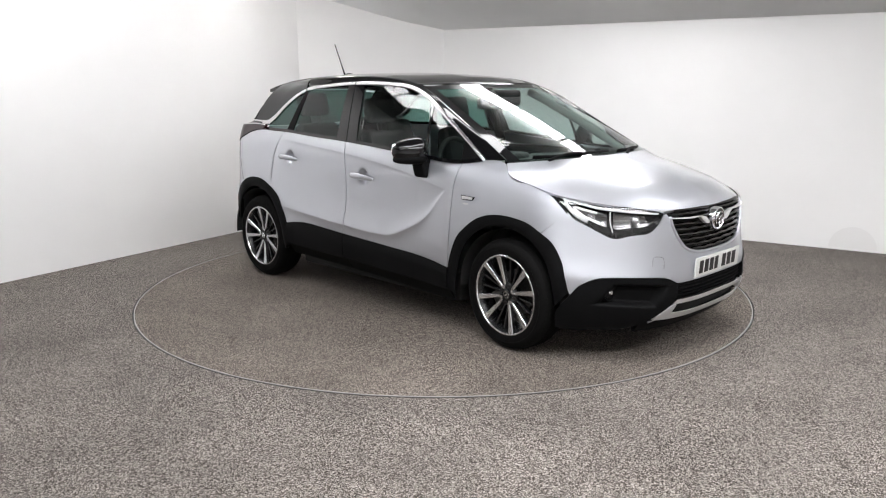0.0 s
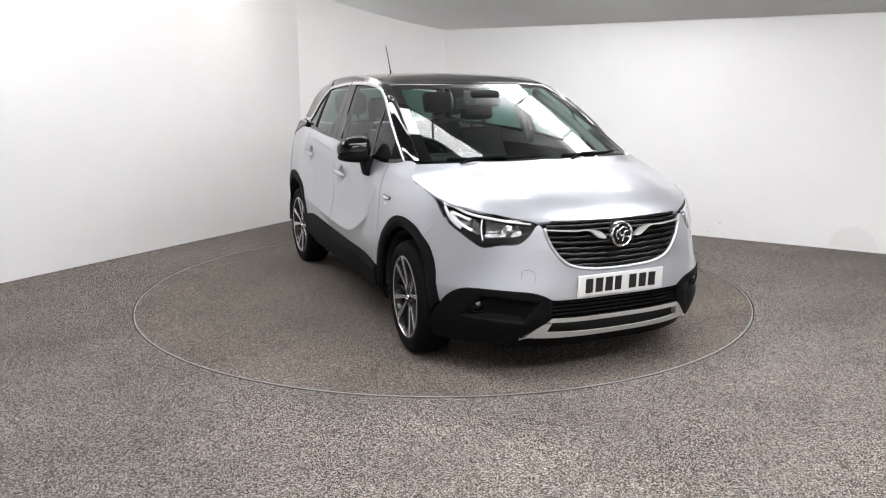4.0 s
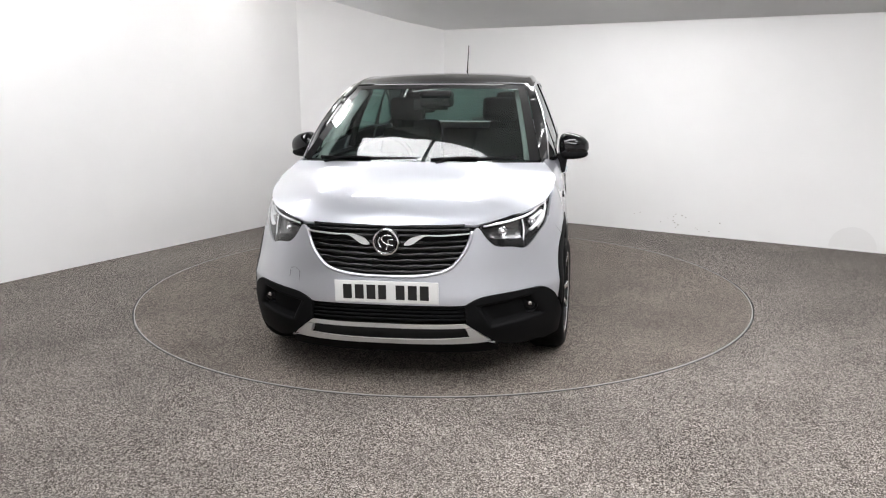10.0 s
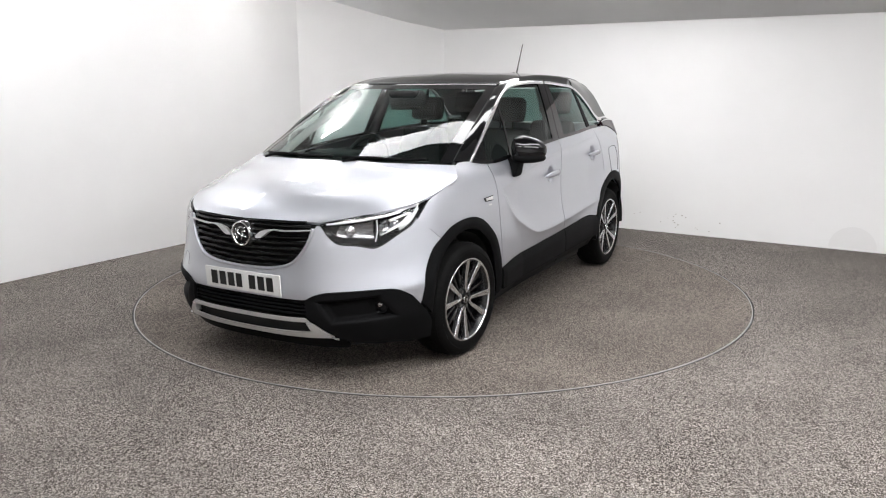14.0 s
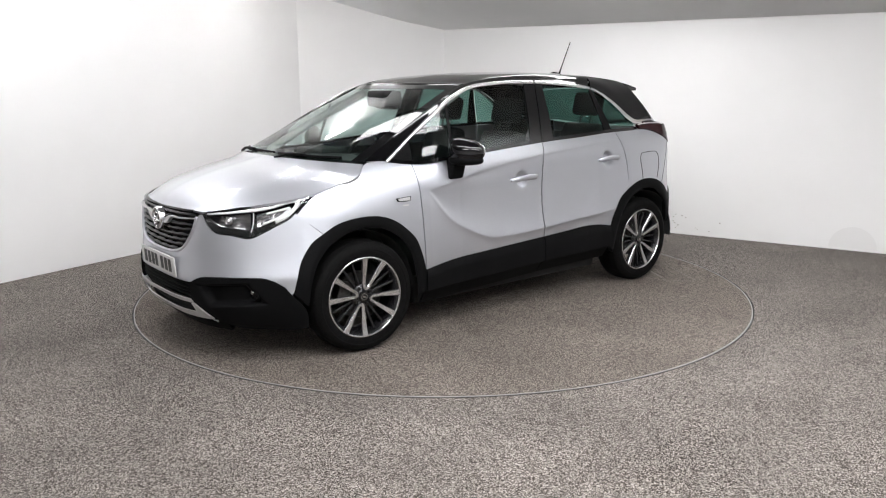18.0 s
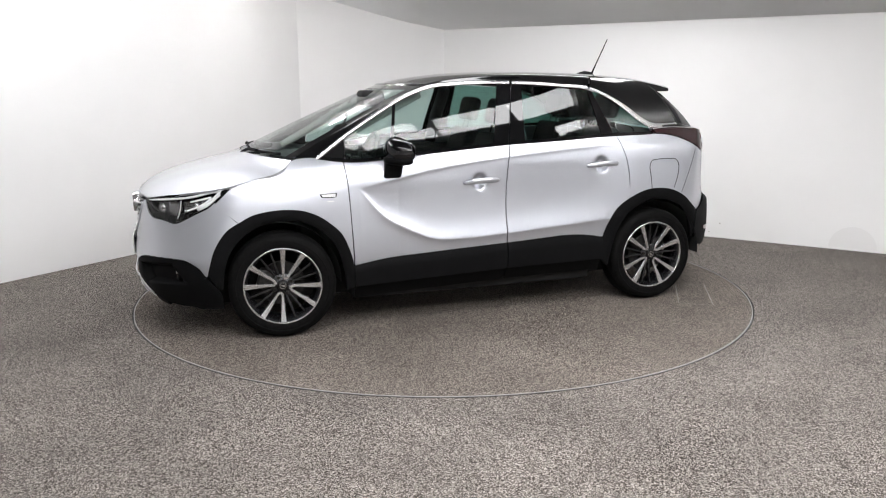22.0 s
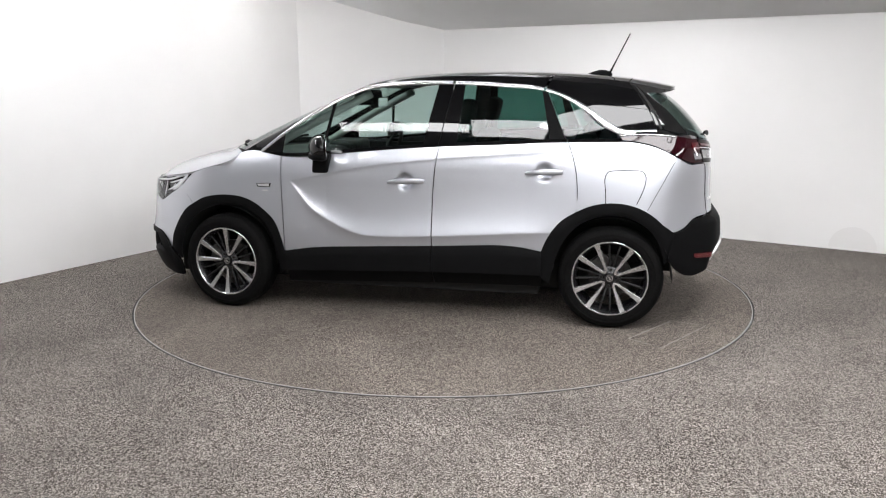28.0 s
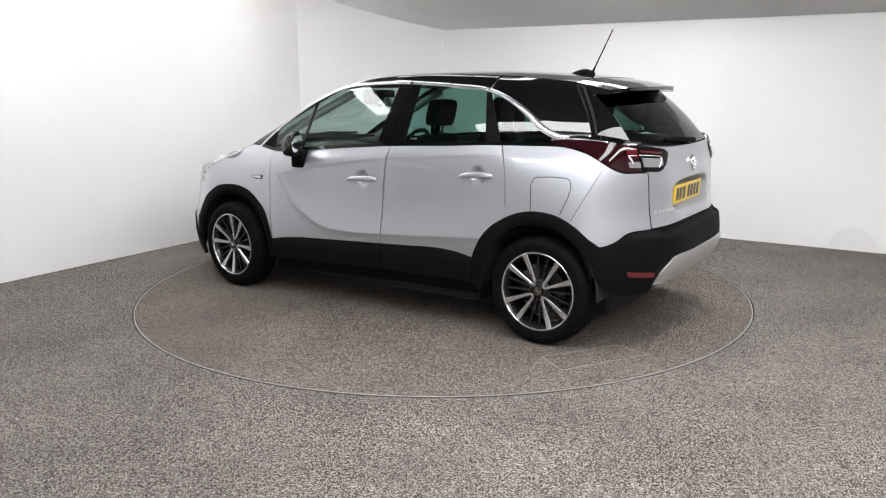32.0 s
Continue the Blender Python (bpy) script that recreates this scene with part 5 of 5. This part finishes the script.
# ---- roof aerial ----
aerial = new("aerial")
aerial.parent = car
aerial["label"] = "black roof aerial with a thin slanted mast"
bm = bmesh.new()
bmesh.ops.create_uvsphere(bm, u_segments=20, v_segments=12, radius=1)
for q in bm.verts:
    x, y, z = q.co
    q.co = (-1.165 + x * 0.088 - 0.006 * z, y * 0.034 * (1 - 0.35 * max(x, 0)), 1.574 + max(z, -0.3) * 0.034 * (1 - 0.45 * max(x, 0)))
part("aerial_foot", bm, PLASTIC, aerial)
tube("mast", line((-1.237, 0, 1.59), (-1.362, 0, 1.846), 6), [0.008, 0.005, 0.004, 0.004, 0.0036, 0.0036], PLASTIC, aerial, 8)


# ---- wheels ----
def make_wheel():
    w = new("wheel")
    w.parent = car
    w["label"] = "alloy wheel with machined twin spokes and black infill"
    bm = bmesh.new()
    lathe(bm, [(0.222, -0.085), (0.236, -0.098), (0.262, -0.104), (0.290, -0.102), (0.308, -0.092), (0.3175, -0.076), (0.3235, -0.060), (0.3248, 0.0), (0.3235, 0.060), (0.3175, 0.076), (0.308, 0.092), (0.290, 0.102), (0.278, 0.1045), (0.275, 0.1025), (0.262, 0.104), (0.246, 0.1015), (0.236, 0.098), (0.228, 0.090), (0.222, 0.085)], 72)
    part("tyre", bm, RUBBER, w)
    verts, faces = [], []
    for k in range(72):
        for j in range(4):
            a = 2 * math.pi * (k + 0.5 * (j % 2)) / 72
            y0 = -0.085 + 0.045 * j
            b = len(verts)
            for da, y, r in ((0, y0, 0.3258), (0.055, y0 + 0.004, 0.3258), (0.055, y0 + 0.034, 0.3258), (0, y0 + 0.030, 0.3258), (0, y0, 0.318), (0.055, y0 + 0.004, 0.318), (0.055, y0 + 0.034, 0.318), (0, y0 + 0.030, 0.318)):
                rr = r - 0.0145 * (max(0, abs(y) - 0.05) / 0.04) ** 1.5
                verts.append((rr * math.cos(a + da), y, rr * math.sin(a + da)))
            faces += [(b, b + 1, b + 2, b + 3), (b, b + 4, b + 5, b + 1), (b + 1, b + 5, b + 6, b + 2), (b + 2, b + 6, b + 7, b + 3), (b + 3, b + 7, b + 4, b)]
    tread = link("tread", verts, faces, RUBBER, w, False)
    tread["kind"] = "stuff"
    bm = bmesh.new()
    lathe(bm, [(0.236, 0.099), (0.234, 0.1005), (0.228, 0.100), (0.225, 0.096), (0.216, 0.080)], 72)
    part("rim_lip", bm, MACHINED, w, "machined bright rim lip")
    bm = bmesh.new()
    lathe(bm, [(0.222, 0.096), (0.214, 0.086), (0.205, 0.06), (0.198, 0.0), (0.205, -0.06), (0.225, -0.095)], 60)
    part("rim_barrel", bm, DARKALLOY, w)
    bm = bmesh.new()
    lathe(bm, [(0.0, -0.02), (0.135, -0.02), (0.135, -0.008), (0.135, 0.004), (0.0, 0.004)], 48)
    part("brake_disc", bm, STEEL, w)
    bm = bmesh.new()
    box(bm, 0.06, 0.15, -0.03, 0.045, -0.06, 0.06, 0.012)
    part("brake_caliper", bm, STEEL, w)
    bm = bmesh.new()
    lathe(bm, [(0.072, 0.03), (0.070, 0.058), (0.060, 0.064), (0.036, 0.070), (0.034, 0.072), (0.001, 0.072)], 40)
    part("hub", bm, DARKALLOY, w)
    bm = bmesh.new()
    lathe(bm, [(0.032, 0.070), (0.030, 0.078), (0.020, 0.080), (0.001, 0.0805)], 28)
    part("centre_cap", bm, BLACK, w)
    bm = bmesh.new()
    lathe(bm, [(0.016, 0.0795), (0.017, 0.083), (0.020, 0.083), (0.0215, 0.079)], 24)
    part("cap_ring", bm, CHROME, w)
    bm = bmesh.new()
    box(bm, -0.010, 0.010, 0.080, 0.083, -0.004, 0.004)
    part("cap_shape", bm, CHROME, w, "", False)
    for i in range(4):
        a = radians(90 * i + 45)
        bm = bmesh.new()
        lathe(bm, [(0.0105, 0.05), (0.0105, 0.076), (0.009, 0.079), (0.001, 0.079)], 10)
        bmesh.ops.transform(bm, matrix=Matrix.Translation((0.053 * math.cos(a), -0.004, 0.053 * math.sin(a))), verts=bm.verts)
        part("wheel_bolt", bm, STEEL, w)
        # a pair of machined spokes joined in a U at the hub
        for sgn in (-1, 1):
            bm = bmesh.new()
            rows = []
            for r, off, hw in ((0.060, 13, 0.0082), (0.075, 14.5, 0.0090), (0.10, 15.4, 0.0102), (0.14, 15.9, 0.0124), (0.18, 16.2, 0.0148), (0.207, 16.4, 0.0166), (0.226, 16.5, 0.0182)):
                th = radians(90 * i) + sgn * radians(off)
                c = Vector((r * math.cos(th), 0, r * math.sin(th)))
                tn = Vector((-math.sin(th), 0, math.cos(th)))
                yf = 0.078 + 0.018 * ((r - 0.06) / 0.16) ** 1.3
                rows.append([bm.verts.new(c - tn * hw * 0.8 + Vector((0, yf - 0.03, 0))), bm.verts.new(c - tn * hw + Vector((0, yf - 0.003, 0))), bm.verts.new(c - tn * (hw - 0.0025) + Vector((0, yf, 0))),
                             bm.verts.new(c + tn * (hw - 0.0025) + Vector((0, yf, 0))), bm.verts.new(c + tn * hw + Vector((0, yf - 0.003, 0))), bm.verts.new(c + tn * hw * 0.8 + Vector((0, yf - 0.03, 0)))])
            for p, q in zip(rows, rows[1:]):
                for j in range(5):
                    bm.faces.new((p[j], p[j + 1], q[j + 1], q[j]))
            part("spoke", bm, MACHINED, w, "machined bright spoke")
        bm = bmesh.new()
        rows = []
        for k in range(9):
            th, q2 = radians(90 * i - 20 + 40 * k / 8), (abs(k - 4) / 4) ** 2
            rows.append([bm.verts.new((r * math.cos(th), y, r * math.sin(th))) for r, y in ((0.036 + 0.016 * q2, 0.05), (0.038 + 0.016 * q2, 0.079), (0.056 + 0.020 * q2, 0.0795), (0.060 + 0.021 * q2, 0.05))])
        for p, q in zip(rows, rows[1:]):
            for j in range(3):
                bm.faces.new((p[j], p[j + 1], q[j + 1], q[j]))
        part("spoke_web", bm, MACHINED, w)
        for off in (36, 54):
            th = radians(90 * i + off)
            bm = bmesh.new()
            box(bm, 0.06, 0.215, 0.030, 0.058, -0.0065, 0.0065, 0.002)
            for q in bm.verts:
                q.co.y += 0.016 * (q.co.x - 0.06) / 0.16
            bmesh.ops.transform(bm, matrix=Matrix.Rotation(-th, 4, "Y"), verts=bm.verts)
            part("fin", bm, DARKALLOY, w, "gloss black fin")
    return w


wheel = make_wheel()
# angles of the spoke pairs as the wheels stand
wheel.matrix_basis = pose(1.284, 0.783, 0.326, 0, -18, -4)
copy_thing(wheel, pose(-1.302, 0.745, 0.326, 0, -51.5, 0))
copy_thing(wheel, pose(1.300, -0.767, 0.326, 0, 30, 176))
copy_thing(wheel, pose(-1.302, -0.745, 0.326, 0, -10, 180))

# ---- cabin ----
bm = bmesh.new()
box(bm, -1.62, 1.85, -0.52, 0.52, 0.155, 0.36, 0.03)
box(bm, -0.85, 0.84, -0.75, 0.75, 0.175, 0.36, 0.02)
part("underbody", bm, SEAM, car)
bm = bmesh.new()
box(bm, 1.12, 1.98, -0.50, 0.50, 0.25, 0.78, 0.05)
box(bm, 1.02, 1.15, -0.68, 0.68, 0.30, 1.00, 0.02)
part("engine_bay", bm, SEAM, car)
bm = bmesh.new()
box(bm, -1.78, -1.10, -0.46, 0.46, 0.38, 0.95, 0.04)
box(bm, -1.62, -1.05, -0.66, 0.66, 0.80, 1.00, 0.03)
part("boot_lining", bm, TRIM, car)
dash = half([(1.30, 0, 1.040), (1.28, 0.3, 1.038), (1.20, 0.55, 1.030), (1.10, 0.68, 1.015)], [(0.66, 0, 0.60), (0.66, 0.3, 0.60), (0.66, 0.55, 0.60), (0.68, 0.70, 0.60)],
            [(1.30, 0, 1.040), (0.95, 0, 1.060), (0.76, 0, 1.045), (0.70, 0, 0.98), (0.70, 0, 0.80), (0.66, 0, 0.60)], [(1.10, 0.68, 1.015), (0.88, 0.70, 1.020), (0.76, 0.71, 1.00), (0.70, 0.71, 0.95), (0.70, 0.71, 0.80), (0.68, 0.70, 0.60)], 30, 16)
whole("dashboard", dash, TRIM, car, 0.01)
bm = bmesh.new()
box(bm, 0.70, 0.92, -0.55, -0.18, 1.0, 1.085, 0.03)
part("instrument_hood", bm, TRIM, car)
bm = bmesh.new()
box(bm, 0.685, 0.705, -0.12, 0.12, 0.88, 1.03, 0.008)
part("centre_screen", bm, BLACK, car)
a = np.linspace(0, 2 * np.pi, 37)
c = np.stack([0.47 - 0.075 * np.sin(a), -0.365 + 0.182 * np.cos(a), 0.99 + 0.165 * np.sin(a)], -1)
steer = tube("steering_wheel", c, 0.0165, TRIM, car, 10, "black steering wheel")
bm = bmesh.new()
box(bm, 0.475, 0.53, -0.435, -0.295, 0.93, 1.02, 0.02)
box(bm, 0.482, 0.50, -0.54, -0.19, 0.965, 0.995, 0.006)
box(bm, 0.50, 0.75, -0.40, -0.33, 0.92, 0.98, 0.02)
part("steering_boss", bm, TRIM, steer)


def make_seat():
    st = new("seat")
    st.parent = car
    st["label"] = "black fabric seat with headrest"
    bm = bmesh.new()
    box(bm, -0.27, 0.25, -0.255, 0.255, 0.42, 0.60, 0.06)
    part("cushion", bm, FABRIC, st)
    bm = bmesh.new()
    box(bm, -0.07, 0.06, -0.25, 0.25, -0.02, 0.62, 0.055)
    for q in bm.verts:
        q.co.y *= 1 - 0.28 * max(0, q.co.z) / 0.62
        q.co.x += 0.035 * (abs(q.co.y) / 0.25) ** 2
    bmesh.ops.transform(bm, matrix=pose(-0.24, 0, 0.56, 0, -16, 0), verts=bm.verts)
    part("backrest", bm, FABRIC, st)
    bm = bmesh.new()
    box(bm, -0.045, 0.045, -0.135, 0.135, 0.68, 0.86, 0.045)
    bmesh.ops.transform(bm, matrix=pose(-0.24, 0, 0.56, 0, -14, 0), verts=bm.verts)
    part("headrest", bm, FABRIC, st)
    for y in (-0.05, 0.05):
        tube("headrest_post", [Vector(pose(-0.24, 0, 0.56, 0, -14, 0) @ Vector((0, y, z))) for z in (0.58, 0.64, 0.70)], 0.006, TRIM, st, 6)
    return st


seat = make_seat()
seat.matrix_basis = pose(0.12, 0.365, 0.02)
copy_thing(seat, pose(0.06, -0.365, 0.02))
copy_thing(seat, pose(-0.72, 0.40, 0.05))
copy_thing(seat, pose(-0.72, -0.40, 0.05))
bm = bmesh.new()
box(bm, -0.055, 0.055, -0.20, 0.20, 0, 0.56, 0.05)
bmesh.ops.transform(bm, matrix=pose(-0.96, 0, 0.60, 0, -16, 0), verts=bm.verts)
part("centre_backrest", bm, FABRIC, car)
bm = bmesh.new()
box(bm, 0.43, 0.462, -0.17, 0.075, 1.345, 1.425, 0.014)
for q in bm.verts:
    q.co.x += 0.02 * ((q.co.y + 0.06) / 0.125) ** 2
mir = part("interior_mirror", bm, TRIM, car)
bm = bmesh.new()
box(bm, 0.422, 0.428, -0.16, 0.065, 1.352, 1.418, 0.002)
part("mirror_glass", bm, REFLECTOR, mir)
bm = bmesh.new()
box(bm, 0.44, 0.60, -0.10, 0.11, 1.365, 1.475, 0.03)
part("camera_housing", bm, SEAM, mir)
# cabin pillars, pale inside
for s in (1, -1):
    tube("pillar_lining", curve([(1.08, 0.640, 1.06), (0.93, 0.622, 1.145), (0.74, 0.595, 1.250), (0.51, 0.562, 1.365), (0.32, 0.535, 1.455)], 16), 0.028, LINING, car, 10, "pale pillar lining", 0.9, s)
    tube("centre_pillar", curve([(-0.16, 0.775, 1.05), (-0.20, 0.725, 1.25), (-0.25, 0.630, 1.48)], 10), 0.05, TRIM, car, 8, "", 0.45, s)


def motions():
    rows = []
    for t, a in TURN:
        c, s = math.cos(radians(a)), math.sin(radians(a))
        rows.append((t, pose(c * CAR_X - s * CAR_Y, s * CAR_X + c * CAR_Y, 0, 0, 0, CAR_TURN + a)))
    walk(car, rows)
    walk(table, [(t, pose(0, 0, 0, 0, 0, a)) for t, a in TURN])


motions()
